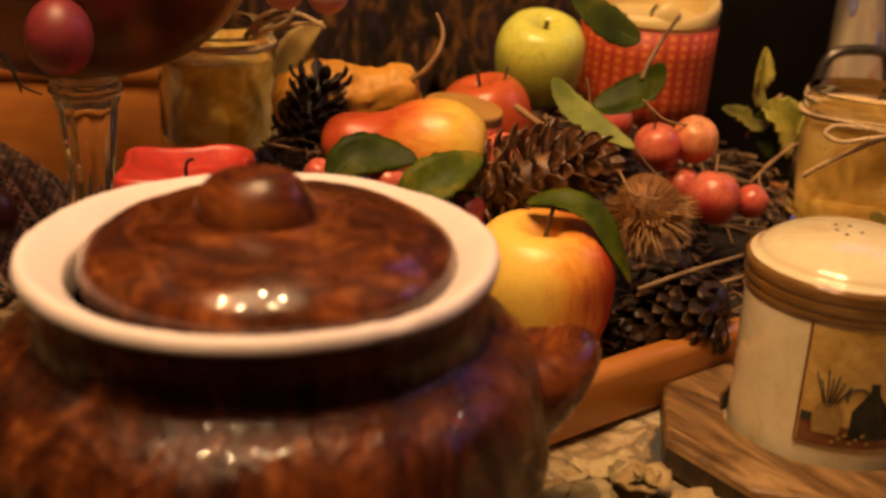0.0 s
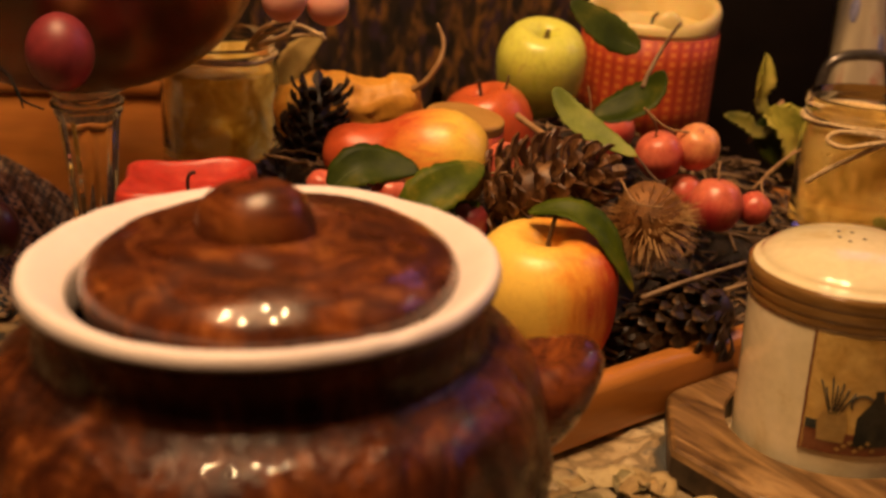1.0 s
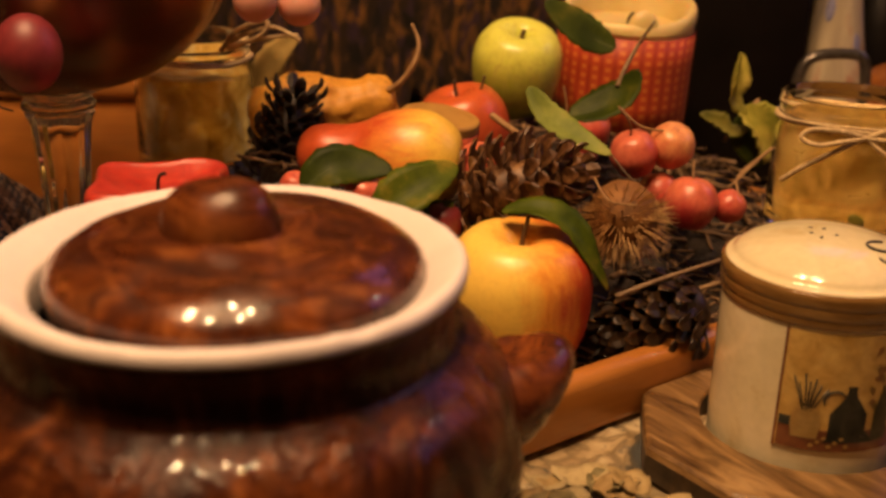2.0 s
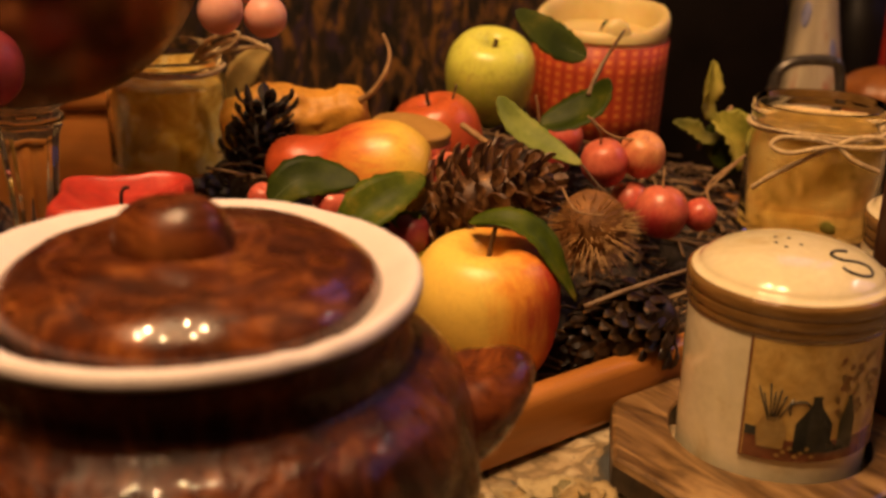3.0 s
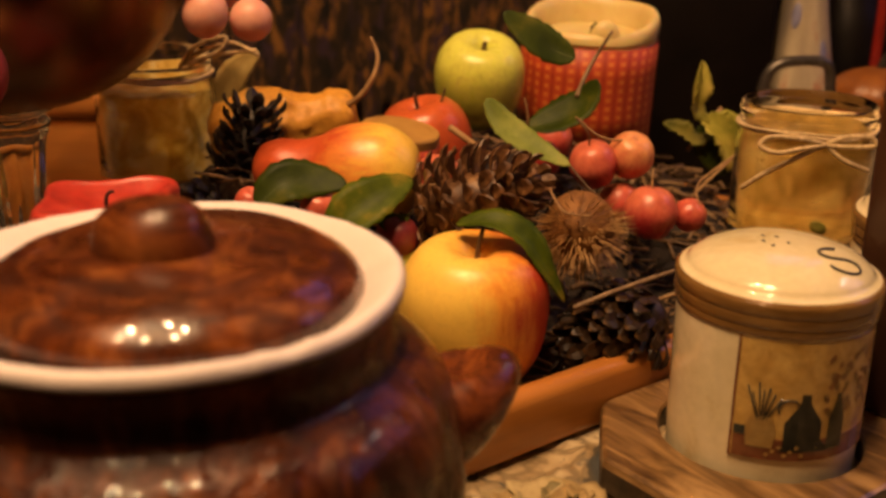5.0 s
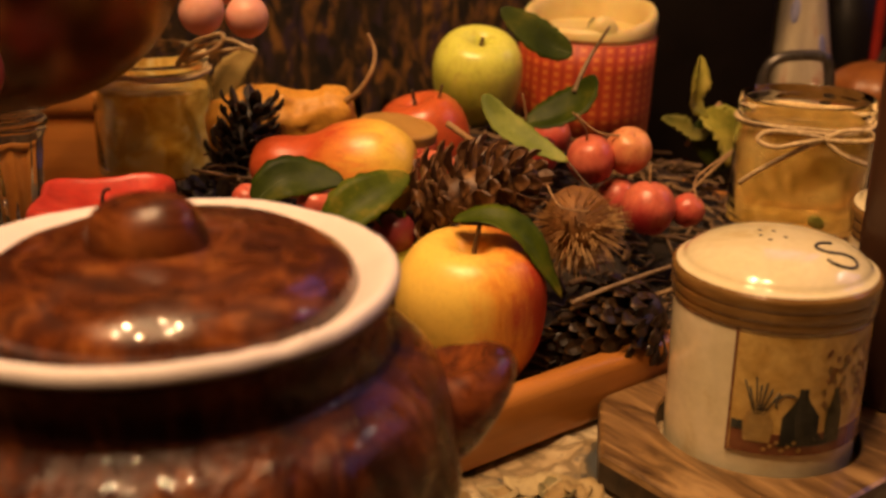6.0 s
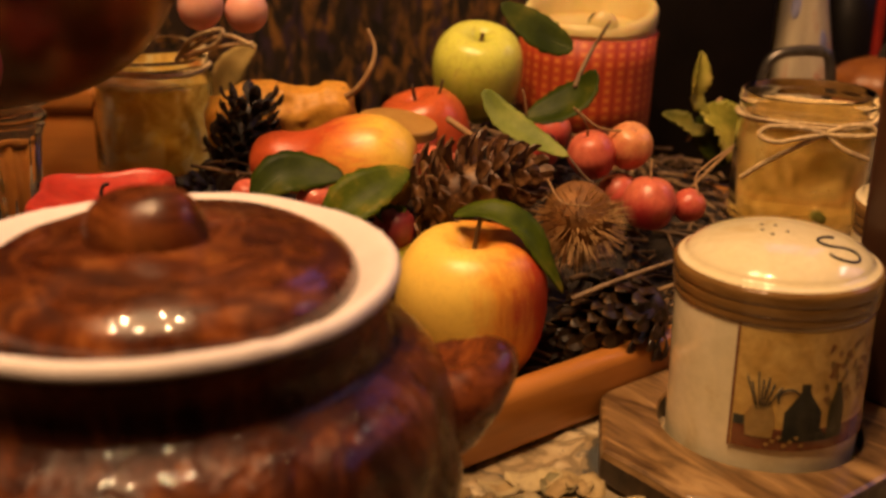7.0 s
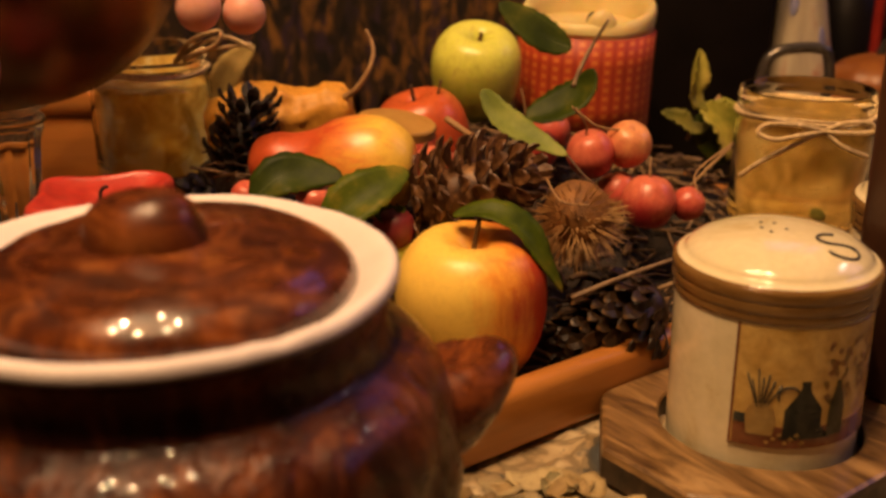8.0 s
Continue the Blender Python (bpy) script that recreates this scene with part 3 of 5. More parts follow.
def petals():
    """Curled dry petals lying over one another on the cloth."""
    rnd = random.Random(21)
    verts, faces = [], []
    for k in range(150):
        x, y = rnd.uniform(-0.02, 0.19), rnd.uniform(0.285, 0.50)
        if math.hypot(x + 0.064, y - 0.365) < 0.118:
            continue
        q = Vector((x, y, 0)) - Vector((0.010, 0.4485, 0))
        w = Vector((x - 0.198, y - 0.500, 0))
        u0, v0 = w.x * 0.804 + w.y * 0.595, -w.x * 0.595 + w.y * 0.804
        if -q.x * 0.595 + q.y * 0.804 > -0.024 or (u0 > -0.104 and abs(v0) < 0.09):
            continue
        ln, wd = rnd.uniform(0.018, 0.030), rnd.uniform(0.015, 0.024)
        m = pose(x, y, rnd.uniform(0.008, 0.014), rnd.uniform(-9, 9), rnd.uniform(-9, 9), rnd.uniform(0, 360))
        cup, wave = rnd.uniform(0.05, 0.22), rnd.uniform(0, 6)
        i = len(verts)
        n, c = 7, 5
        for side in (0.0, -0.0005):
            for a in range(n + 1):
                t = a / n
                hw = wd / 2 * math.sin(math.pi * (0.06 + 0.88 * t)) ** 0.6
                for b in range(c + 1):
                    p = 2 * b / c - 1
                    verts.append(m @ Vector((p * hw, (t - 0.5) * ln, side + cup * p * p * hw + 0.0008 * math.sin(wave + 7 * t + 3 * p) + 0.004 * (t - 0.5) ** 2 * 4)))
        row = c + 1
        off = (n + 1) * row
        for a in range(n):
            for b in range(c):
                p = i + a * row + b
                faces.append((p, p + 1, p + row + 1, p + row))
                faces.append((p + off, p + off + row, p + off + row + 1, p + off + 1))
        rim = [a * row for a in range(n + 1)] + [n * row + b for b in range(1, row)] + [a * row + c for a in range(n - 1, -1, -1)] + [b for b in range(c - 1, 0, -1)]
        for p, q2 in zip(rim, rim[1:] + rim[:1]):
            faces.append((i + p, i + q2, i + q2 + off, i + p + off))
    me = bpy.data.meshes.new("dry_petals")
    me.from_pydata(verts, [], faces)
    me.polygons.foreach_set("use_smooth", [True] * len(me.polygons))
    me.materials.append(petal_mat())
    tagged(new("dry_petals", me), "dry cream petals strewn on the cloth before the tray", "petals", kind="stuff")


petals()

U = Vector((0.804, 0.595, 0.0))
V = Vector((-0.595, 0.804, 0.0))
TRAY0 = Vector((0.010, 0.4485, 0.0))
TURN = Matrix(((U.x, V.x, 0, 0), (U.y, V.y, 0, 0), (0, 0, 1, 0), (0, 0, 0, 1)))


def tray():
    L, D, T, Z = 0.46, 0.34, 0.0155, 0.0365
    t = thing("wooden_tray", Matrix.Translation(TRAY0) @ TURN, "honey-coloured wooden tray heaped with autumn fruit", "tray")
    part("base", box(0.002, L - 0.002, 0.002, D - 0.002, 0.006, 0.012), M["honey_wood"], t)
    for x0, x1, y0, y1 in ((0, L, 0, T), (0, L, D - T, D), (0, T, T + 0.001, D - T - 0.001), (L - T, L, T + 0.001, D - T - 0.001)):
        part("rail", box(x0, x1, y0, y1, 0.0, Z, 0.0070, 5), M["honey_wood"], t)


tray()


def bed_height(x, y):
    """Height of the heap of dry leaves and straw in the tray."""
    p = Vector((x, y, 0)) - TRAY0
    u, v = p.dot(U), p.dot(V)
    h = 0.020 + 0.075 * min(1.0, max(0.0, (v - 0.02) / 0.20))
    h *= min(1.0, max(0.25, 1.0 - max(0.0, (u - 0.30) / 0.3)))
    return h + 0.010 * noise.noise(Vector((x * 45, y * 45, 1.0)))


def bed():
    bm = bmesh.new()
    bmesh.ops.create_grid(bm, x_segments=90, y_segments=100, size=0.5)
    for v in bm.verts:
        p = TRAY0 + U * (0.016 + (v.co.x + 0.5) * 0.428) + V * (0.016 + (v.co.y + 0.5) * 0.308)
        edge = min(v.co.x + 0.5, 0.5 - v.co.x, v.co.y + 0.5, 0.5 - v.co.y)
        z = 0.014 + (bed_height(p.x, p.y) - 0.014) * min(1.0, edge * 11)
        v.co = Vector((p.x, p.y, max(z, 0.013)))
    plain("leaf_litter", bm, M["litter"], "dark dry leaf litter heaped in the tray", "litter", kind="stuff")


bed()


# ---- the brown pot ----
def pot():
    p = thing("lidded_pot", pose(-0.064, 0.365, 0), "brown glazed stoneware pot with cream rim and lid", "pot")
    body = lathe_s([(0.0, 0.002), (0.070, 0.002), (0.080, 0.012), (0.098, 0.042), (0.1045, 0.072), (0.1045, 0.095), (0.1000, 0.1105), (0.0925, 0.1190), (0.0855, 0.1226), (0.0812, 0.1252), (0.0798, 0.1300), (0.0800, 0.1355), (0.0818, 0.1415), (0.0838, 0.1462), (0.0832, 0.1474), (0.0800, 0.1440), (0.0752, 0.1340), (0.0745, 0.110), (0.0780, 0.060), (0.062, 0.016), (0.0, 0.012)], 144, 7)
    for v in body.verts:
        low = min(1.0, max(0.0, (0.119 - v.co.z) / 0.02)) if math.hypot(v.co.x, v.co.y) > 0.0785 else 0.0
        a = math.atan2(v.co.y, v.co.x)
        k = 1 + low * (0.034 * noise.noise(Vector((math.cos(a) * 5, math.sin(a) * 5, v.co.z * 34))) + 0.016 * noise.noise(Vector((math.cos(a) * 13, math.sin(a) * 13, v.co.z * 30))) + 0.006 * noise.noise(Vector((math.cos(a) * 26, math.sin(a) * 26, v.co.z * 90))))
        v.co.x *= k
        v.co.y *= k
    part("body", body, M["glaze_run"], p)
    rim = lathe_s([(0.0832, 0.1472), (0.0843, 0.1482), (0.0844, 0.1500), (0.0836, 0.1520), (0.0818, 0.1530), (0.0792, 0.1522), (0.0755, 0.1498), (0.0714, 0.1466), (0.0682, 0.1430), (0.0672, 0.130), (0.0715, 0.1295), (0.0800, 0.1445)], 120, 5, wobble=0.006, close=True)
    for v in rim.verts:
        a = math.atan2(v.co.y, v.co.x)
        v.co.z += (0.0009 * noise.noise(Vector((math.cos(a) * 2.2, math.sin(a) * 2.2, 3.0))) + 0.0005 * noise.noise(Vector((math.cos(a) * 9, math.sin(a) * 9, 5.0)))) * min(1.0, max(0.0, (v.co.z - 0.147) / 0.004))
        # a small chip on the lip
        v.co.z -= 0.0013 * math.exp(-((a + 0.90) / 0.05) ** 2) * min(1.0, max(0.0, (v.co.z - 0.149) / 0.003))
    part("rim", rim, M["rim"], p, "cream glazed rim")
    bm = lathe_s([(0.0655, 0.134), (0.0672, 0.1435), (0.0667, 0.1470), (0.0648, 0.1500), (0.0612, 0.1530), (0.0562, 0.1558), (0.0500, 0.1577), (0.0430, 0.1590), (0.0350, 0.1600), (0.026, 0.1610), (0.0, 0.162)], 120, 7, wobble=0.010)
    for v in bm.verts:
        v.co.z += 0.0009 * noise.noise(Vector((v.co.x * 45, v.co.y * 45, 2.0)))
    lid = part("lid", bm, M["glaze"], p)
    lid.location = (0.0025, 0.0022, 0.0015)
    bm = ball(1.0, 48)
    for v in bm.verts:
        x, y, z = v.co
        k = (1 - min(0.999, abs(z)) ** 2.8) ** (1 / 2.8) / max(0.04, math.sqrt(max(0.0, 1 - z * z)))
        v.co = Vector((x * k * 0.0212, y * (0.6 + 0.4 * k) * 0.0190, max(z, -0.7) * 0.0205))
        v.co.x += 0.05 * max(0.0, 0.010 - v.co.z) if x > 0 else 0.0
        if v.co.z < -0.002:
            k = (-0.002 - v.co.z) / 0.011
            v.co.x *= 1 + 0.22 * k * k
            v.co.y *= 1 + 1.0 * k * k
        v.co += 0.0006 * noise.noise_vector(v.co * 70)
    k = part("knob", bm, M["glaze_knob"], lid)
    k.matrix_local = pose(-0.0050, -0.004, 0.1578, 0, -4, -6)
    # ear-shaped handle: a thick scooped lug
    bm = ball(1.0, 32)
    for v in bm.verts:
        x, y, z = v.co
        drop = 0.010 * max(0, x) ** 2
        v.co = Vector((x * 0.036 * (1 - 0.28 * max(0.0, -z)), y * 0.026 * (1 - 0.2 * x), z * 0.022 + drop - 0.006 * max(0.0, 1 - (x - 0.3) ** 2 * 5 - y * y * 3) * (1 if z > 0 else 0)))
    ear = part("ear_handle", bm, M["glaze_ear_lit"], p)
    ear.matrix_local = pose(0.097, 0.030, 0.083, 0, -8, 18)
    ear2 = part("ear_handle", bmesh_from(ear.data), M["glaze_ear_lit"], p)
    ear2.matrix_local = pose(-0.097, -0.030, 0.083, 0, -8, 198)


def bmesh_from(me):
    bm = bmesh.new()
    bm.from_mesh(me)
    return bm


pot()


# ---- salt and pepper set ----
def shaker(name, m, letter, label):
    s = thing(name, m, label, "shaker", "shakers in the wooden holder")
    part("body", lathe_s([(0, 0.001), (0.0445, 0.001), (0.0465, 0.004), (0.0468, 0.03), (0.0472, 0.07), (0.0470, 0.083), (0.0440, 0.085), (0.0, 0.085)], 64, 4, wobble=0.003), M["cream"], s)
    part("band", lathe_s([(0.0445, 0.0833), (0.0478, 0.0838), (0.0484, 0.0860), (0.0482, 0.0880), (0.0488, 0.0890), (0.0490, 0.0920), (0.0487, 0.0936), (0.0492, 0.0948), (0.0493, 0.0985), (0.0484, 0.1002), (0.0462, 0.1008), (0.030, 0.1008)], 64, 4, wobble=0.004), M["tan_band"], s, "tan glazed band")
    dome = part("dome", lathe_s([(0.0476, 0.1000), (0.0470, 0.1014), (0.0452, 0.1020), (0.0438, 0.1030), (0.0415, 0.1058), (0.0350, 0.1100), (0.0240, 0.1137), (0.0120, 0.1156), (0, 0.1160)], 64, 5, wobble=0.003), M["cream"], s)

    def dome_z(r):
        pr = [(0, 0.1160), (0.012, 0.1156), (0.024, 0.1137), (0.035, 0.1100), (0.0415, 0.1058), (0.0438, 0.1030), (0.0470, 0.1014)]
        for (r0, z0), (r1, z1) in zip(pr, pr[1:]):
            if r <= r1:
                return z0 + (z1 - z0) * (r - r0) / (r1 - r0)
        return 0.1
    for hx, hy in ((-0.010, -0.003), (-0.002, 0.003), (0.001, -0.006), (-0.007, -0.009), (-0.008, 0.005)):
        r = math.hypot(hx, hy)
        part("hole", ball(0.0011, 10, (1, 1, 0.4)), M["ink"], dome).location = (hx, hy, dome_z(r) + 0.0001)
    # the painted letter
    if letter:
        pts = []
        for k in range(25):
            t = k / 24
            if t < 0.5:
                a = radians(55 + 205 * t * 2)
                q = (0.0072 * math.cos(a), 0.0046 + 0.0046 * math.sin(a))
            else:
                a = radians(90 - 275 * (t - 0.5) * 2)
                q = (0.0080 * math.cos(a), -0.0050 + 0.0050 * math.sin(a))
            pts.append(q)
        path = []
        ca, sa = math.cos(radians(20)), math.sin(radians(20))
        for x, y in pts:
            px, py = 0.0205 + x * ca - y * sa, -0.0195 + x * sa + y * ca
            path.append((px, py, dome_z(math.hypot(px, py)) + 0.0006))
        part("letter", tube(path, 0.0007, 6), M["ink"], dome, "dark painted letter S")
    # printed picture panel, curved on the body
    R = 0.0474

    def panel(nm, a0, a1, z0, z1, lift, m_, n=14, lab=""):
        bm = bmesh.new()
        rows = []
        for k in range(n + 1):
            a = radians(a0 + (a1 - a0) * k / n)
            rows.append([bm.verts.new(((R + l) * math.cos(a), (R + l) * math.sin(a), z)) for l, z in ((lift, z0), (lift, z1), (lift - 0.0006, z1), (lift - 0.0006, z0))])
        for a, b in zip(rows, rows[1:]):
            for i in range(4):
                bm.faces.new((a[i], b[i], b[(i + 1) % 4], a[(i + 1) % 4]))
        bm.faces.new(rows[0])
        bm.faces.new(rows[-1][::-1])
        bmesh.ops.recalc_face_normals(bm, faces=bm.faces)
        return part(nm, bm, m_, pic if nm != "picture" else s, lab, False)
    A = -124
    pic = None
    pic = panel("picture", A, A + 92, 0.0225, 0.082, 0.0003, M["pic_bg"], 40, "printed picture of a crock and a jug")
    panel("border", A - 1.2, A + 0.3, 0.0215, 0.083, 0.0005, M["pic_brown"], 2)
    panel("table_strip", A + 1, A + 92, 0.0225, 0.0335, 0.0006, M["pic_brown"], 24)
    # dark block of shadow printed at the picture's left edge
    panel("shadow_block", A + 1, A + 8, 0.0338, 0.0385, 0.0006, M["pic_dark"], 3)

    def blob(nm, a, z, w, h, prof, m_, lift):
        bm = bmesh.new()
        n, w_ = 10, 6
        grid = []
        for k in range(n + 1):
            hw = w * prof(k / n) / R
            grid.append([bm.verts.new(((R + lift) * math.cos(radians(a) + hw * (2 * c / w_ - 1)), (R + lift) * math.sin(radians(a) + hw * (2 * c / w_ - 1)), z + h * k / n)) for c in range(w_ + 1)])
        for k in range(n):
            for c in range(w_):
                bm.faces.new((grid[k][c], grid[k][c + 1], grid[k + 1][c + 1], grid[k + 1][c]))
        bmesh.ops.solidify(bm, geom=bm.faces[:], thickness=0.0003)
        part(nm, bm, m_, pic, "", False)
    blob("crock", A + 15.5, 0.0290, 0.0068, 0.016, lambda t: 1 - 0.3 * abs(t - 0.5) if t < 0.85 else 0.7, M["pic_tan"], 0.0009)
    # the jug's shadow, drawn as a dark shape in the print
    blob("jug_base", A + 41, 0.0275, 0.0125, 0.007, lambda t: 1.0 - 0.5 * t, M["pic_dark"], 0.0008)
    blob("jug", A + 38.5, 0.028, 0.0088, 0.029, lambda t: (1.0 if t < 0.5 else max(0.24, 1 - (t - 0.5) * 2.2)), M["pic_dark"], 0.0009)
    blob("bottle", A + 59, 0.028, 0.0045, 0.028, lambda t: (1.0 if t < 0.55 else max(0.3, 1 - (t - 0.55) * 2)), M["pic_green"], 0.0008)
    for k, (a, dz) in enumerate(((8, 0.022), (11, 0.018), (14, 0.025), (17, 0.020), (20, 0.022), (23, 0.018), (27, 0.016))):
        pa, pb = radians(A + 15 + 0.25 * (a - 16)), radians(A + a - 1.5)
        part("brush", tube([((R + 0.0006) * math.cos(pa), (R + 0.0006) * math.sin(pa), 0.043), ((R + 0.0006) * math.cos(pb), (R + 0.0006) * math.sin(pb), 0.043 + dz * 0.75)], 0.00042, 5), M["pic_dark"], pic)
    loop = [((R + 0.0005) * math.cos(radians(A + 30 + 6 * math.cos(q))), (R + 0.0005) * math.sin(radians(A + 30 + 6 * math.cos(q))), 0.049 + 0.005 * math.sin(q)) for q in [0.3 * i for i in range(2, 13)]]
    part("jug_handle", tube(loop, 0.0005, 5), M["pic_dark"], pic)
    rnd = random.Random(4)
    for k in range(70):
        a, z = A + 50 + rnd.random() * 38, 0.044 + rnd.random() * 0.031
        blob("flower", a, z, 0.0007 + 0.0013 * rnd.random(), 0.0034, lambda t: math.sin(math.pi * min(max(t, 0.05), 0.95)), M[rnd.choice(["pic_ochre", "pic_ochre", "pic_sage", "pic_rust"])], 0.00045)
    for k in range(7):
        blob("berry", A + 20 + 4 * k * 0.8, 0.0245 + 0.002 * (k % 3), 0.0012, 0.0022, lambda t: math.sin(math.pi * min(max(t, 0.05), 0.95)), M["pic_tan"], 0.0009)
    for a in (-2, 3):
        blob("maker_mark", A + a + 8, 0.008, 0.0006, 0.002, lambda t: 1, M["pic_dark"], 0.0004)
    return s


for nm, stops in (("pic_bg", [(0.3, (0.46, 0.27, 0.06)), (0.7, (0.66, 0.44, 0.13))]), ("pic_brown", [(0.3, (0.13, 0.045, 0.02)), (0.7, (0.20, 0.07, 0.03))]), ("pic_dark", [(0.3, (0.022, 0.026, 0.024)), (0.7, (0.05, 0.055, 0.045))]), ("pic_tan", [(0.3, (0.58, 0.37, 0.10)), (0.7, (0.70, 0.50, 0.19))]), ("pic_green", [(0.3, (0.06, 0.06, 0.03)), (0.7, (0.12, 0.10, 0.045))]), ("pic_ochre", [(0.3, (0.36, 0.20, 0.06)), (0.7, (0.48, 0.28, 0.10))]), ("pic_sage", [(0.3, (0.36, 0.24, 0.07)), (0.7, (0.46, 0.31, 0.10))]), ("pic_rust", [(0.3, (0.38, 0.18, 0.055)), (0.7, (0.48, 0.25, 0.085))])):
    M[nm] = grainy(nm, stops, 90, 0.16, 0.4, bumps=0.03)

SALT = Vector((0.198, 0.500, 0.0050))
PEPPER = SALT + U * 0.150


def holder():
    h = thing("shaker_holder", Matrix.Translation((SALT.x, SALT.y, 0)) @ TURN, "worn wooden salt and pepper holder with a dark upright handle", "holder")
    a, b, w, c = -0.086, 0.236, 0.070, 0.043
    out = [(a, -w + c), (a + c, -w), (b - c, -w), (b, -w + c), (b, w - c), (b - c, w), (a + c, w), (a, w - c)]
    # slab with two round wells: outline ring joined to the wells' rims
    bm = bmesh.new()
    zb, zt = 0.0015, 0.018
    half = 0.075
    for cx, x0, x1 in ((0.0, a, half), (0.150, half, b)):
        ring_o = []
        n = 64
        for k in range(n):
            t = 2 * math.pi * k / n
            d = Vector((math.cos(t), math.sin(t)))
            best = 9.0
            lim = [((x1 - cx) / d.x if d.x > 1e-6 else 9), ((x0 - cx) / d.x if d.x < -1e-6 else 9), (w / d.y if d.y > 1e-6 else 9), (-w / d.y if d.y < -1e-6 else 9)]
            for sx, sy in ((-1, 1), (-1, -1), (1, 1), (1, -1)):
                ex = a if sx < 0 else b
                if (sx < 0) != (cx == 0.0):
                    continue
                nrm = Vector((sx, sy)).normalized()
                q = Vector((ex, sy * (w - c)))
                den = nrm.dot(d)
                if den > 1e-6:
                    lim.append((q - Vector((cx, 0))).dot(nrm) / den)
            best = min(lim)
            ring_o.append(Vector((cx, 0)) + d * best)
        well = [Vector((cx + 0.0515 * math.cos(2 * math.pi * k / n), 0.0515 * math.sin(2 * math.pi * k / n))) for k in range(n)]
        def vr(pts, z, inset=0.0, ctr=Vector((cx, 0))):
            return [bm.verts.new((*(ctr + (p - ctr) * (1 - inset)), z)) for p in pts]
        rings = [vr(ring_o, zb), vr(ring_o, zt - 0.004), vr(ring_o, zt - 0.001, 0.012), vr(ring_o, zt, 0.035), vr(well, zt), vr(well, zt - 0.0015, 0.02), vr(well, 0.0045, 0.02)]
        for r0, r1 in zip(rings, rings[1:]):
            for k in range(n):
                q = (k + 1) % n
                bm.faces.new((r0[k], r0[q], r1[q], r1[k]))
        bm.faces.new(rings[-1])
        bm.faces.new(rings[0][::-1])
    bmesh.ops.recalc_face_normals(bm, faces=bm.faces)
    bm.normal_update()
    # steep faces take the dark material, painting the block's shaded sides
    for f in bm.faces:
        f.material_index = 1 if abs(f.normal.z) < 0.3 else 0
    part("base_block", bm, [M["old_wood"], M["shaded_side"]], h, "pale worn block with round wells, shade painted on its side faces", smooth=False)
    part("upright", box(0.0605, 0.0895, -0.034, -0.004, 0.0182, 0.25, 0.004), M["dark_wood"], h, "dark stained upright")


holder()
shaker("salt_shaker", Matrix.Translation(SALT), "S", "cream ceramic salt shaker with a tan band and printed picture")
shaker("pepper_shaker", Matrix.Translation(PEPPER) @ Matrix.Rotation(radians(-40), 4, "Z"), "", "cream ceramic pepper shaker with a tan band")


# ---- fruit ----
APPLE = [(0.0, -0.034), (0.008, -0.0385), (0.018, -0.0405), (0.029, -0.034), (0.0375, -0.018), (0.0405, 0.003), (0.0385, 0.022), (0.030, 0.0355), (0.0195, 0.0400), (0.010, 0.0375), (0.0045, 0.031), (0.0, 0.0275)]


def apple(name, m, s, material, label, stem=((0, 0, 0.027), (0.001, 0, 0.038), (0.003, 0, 0.050)), tall=1.0, stem_r=0.0012):
    a = thing(name, m, label, "apple")
    bm = lathe_s([(r * s, z * s * tall) for r, z in APPLE], 40, 4, wobble=0.02, freq=1.0)
    for v in bm.verts:
        v.co.x *= 1 + 0.03 * v.co.z / 0.04
    part("flesh", bm, material, a)
    part("stem", curved([Vector(q) * s for q in stem], stem_r * 1.3, 5, 7, stem_r), M["stem"], a, "thin brown stem")
    return a


apple("apple", tilt_to((0.02, -0.10, 1), (0.0529, 0.5500, 0.0600)), 1.0, M["apple"], "ripe yellow apple blushed with red, against the tray rail")
apple("apple", tilt_to((0.06, -0.40, 1), (0.0653, 0.8150, 0.1357)), 0.82, M["green"], "pale green apple beside the orange candle", stem=((0, 0, 0.027), (0.001, 0, 0.034), (0.002, 0.001, 0.040)), tall=1.02, stem_r=0.0016)
apple("apple", tilt_to((-0.25, -0.1, 1), (0.0271, 0.7550, 0.1005)), 0.80, M["red_apple"], "small red apple behind the pear")


def crabapple(at, r, axis, label="small red crabapple on a thin stalk", stalk=None, skin="crab"):
    c = thing("crabapple", tilt_to(axis, at), label, "crabapple", "crabapples in the tray")
    part("flesh", lathe_s([(0, -0.82 * r), (0.25 * r, -0.90 * r), (0.65 * r, -0.78 * r), (0.96 * r, -0.2 * r), (0.97 * r, 0.25 * r), (0.7 * r, 0.76 * r), (0.3 * r, 0.94 * r), (0, 0.86 * r)], 28, 4, wobble=0.02, freq=1.0), M[skin], c)
    if stalk:
        inv = c.matrix_world.inverted()
        pts = [Vector((0, 0, 0.85 * r))] + [inv @ Vector(q) for q in stalk]
        part("stalk", curved(pts, 0.0007, 5, 6), M["pale_stem"], c)
    return c


crabapple((0.1304, 0.6620, 0.1135), 0.0152, (-0.3, -0.2, 1), stalk=[(0.1252, 0.6550, 0.1343), (0.1162, 0.6500, 0.1458)])
crabapple((0.1543, 0.6680, 0.1178), 0.0148, (0.2, -0.5, 0.9), "yellow-red crabapple on a thin stalk", [(0.1341, 0.6600, 0.1311), (0.1195, 0.6600, 0.1425)], "crab_yellow")
crabapple((0.1634, 0.6400, 0.0891), 0.0168, (0.1, 0.1, 1), stalk=[(0.1633, 0.6400, 0.1060), (0.1642, 0.6450, 0.1153)])
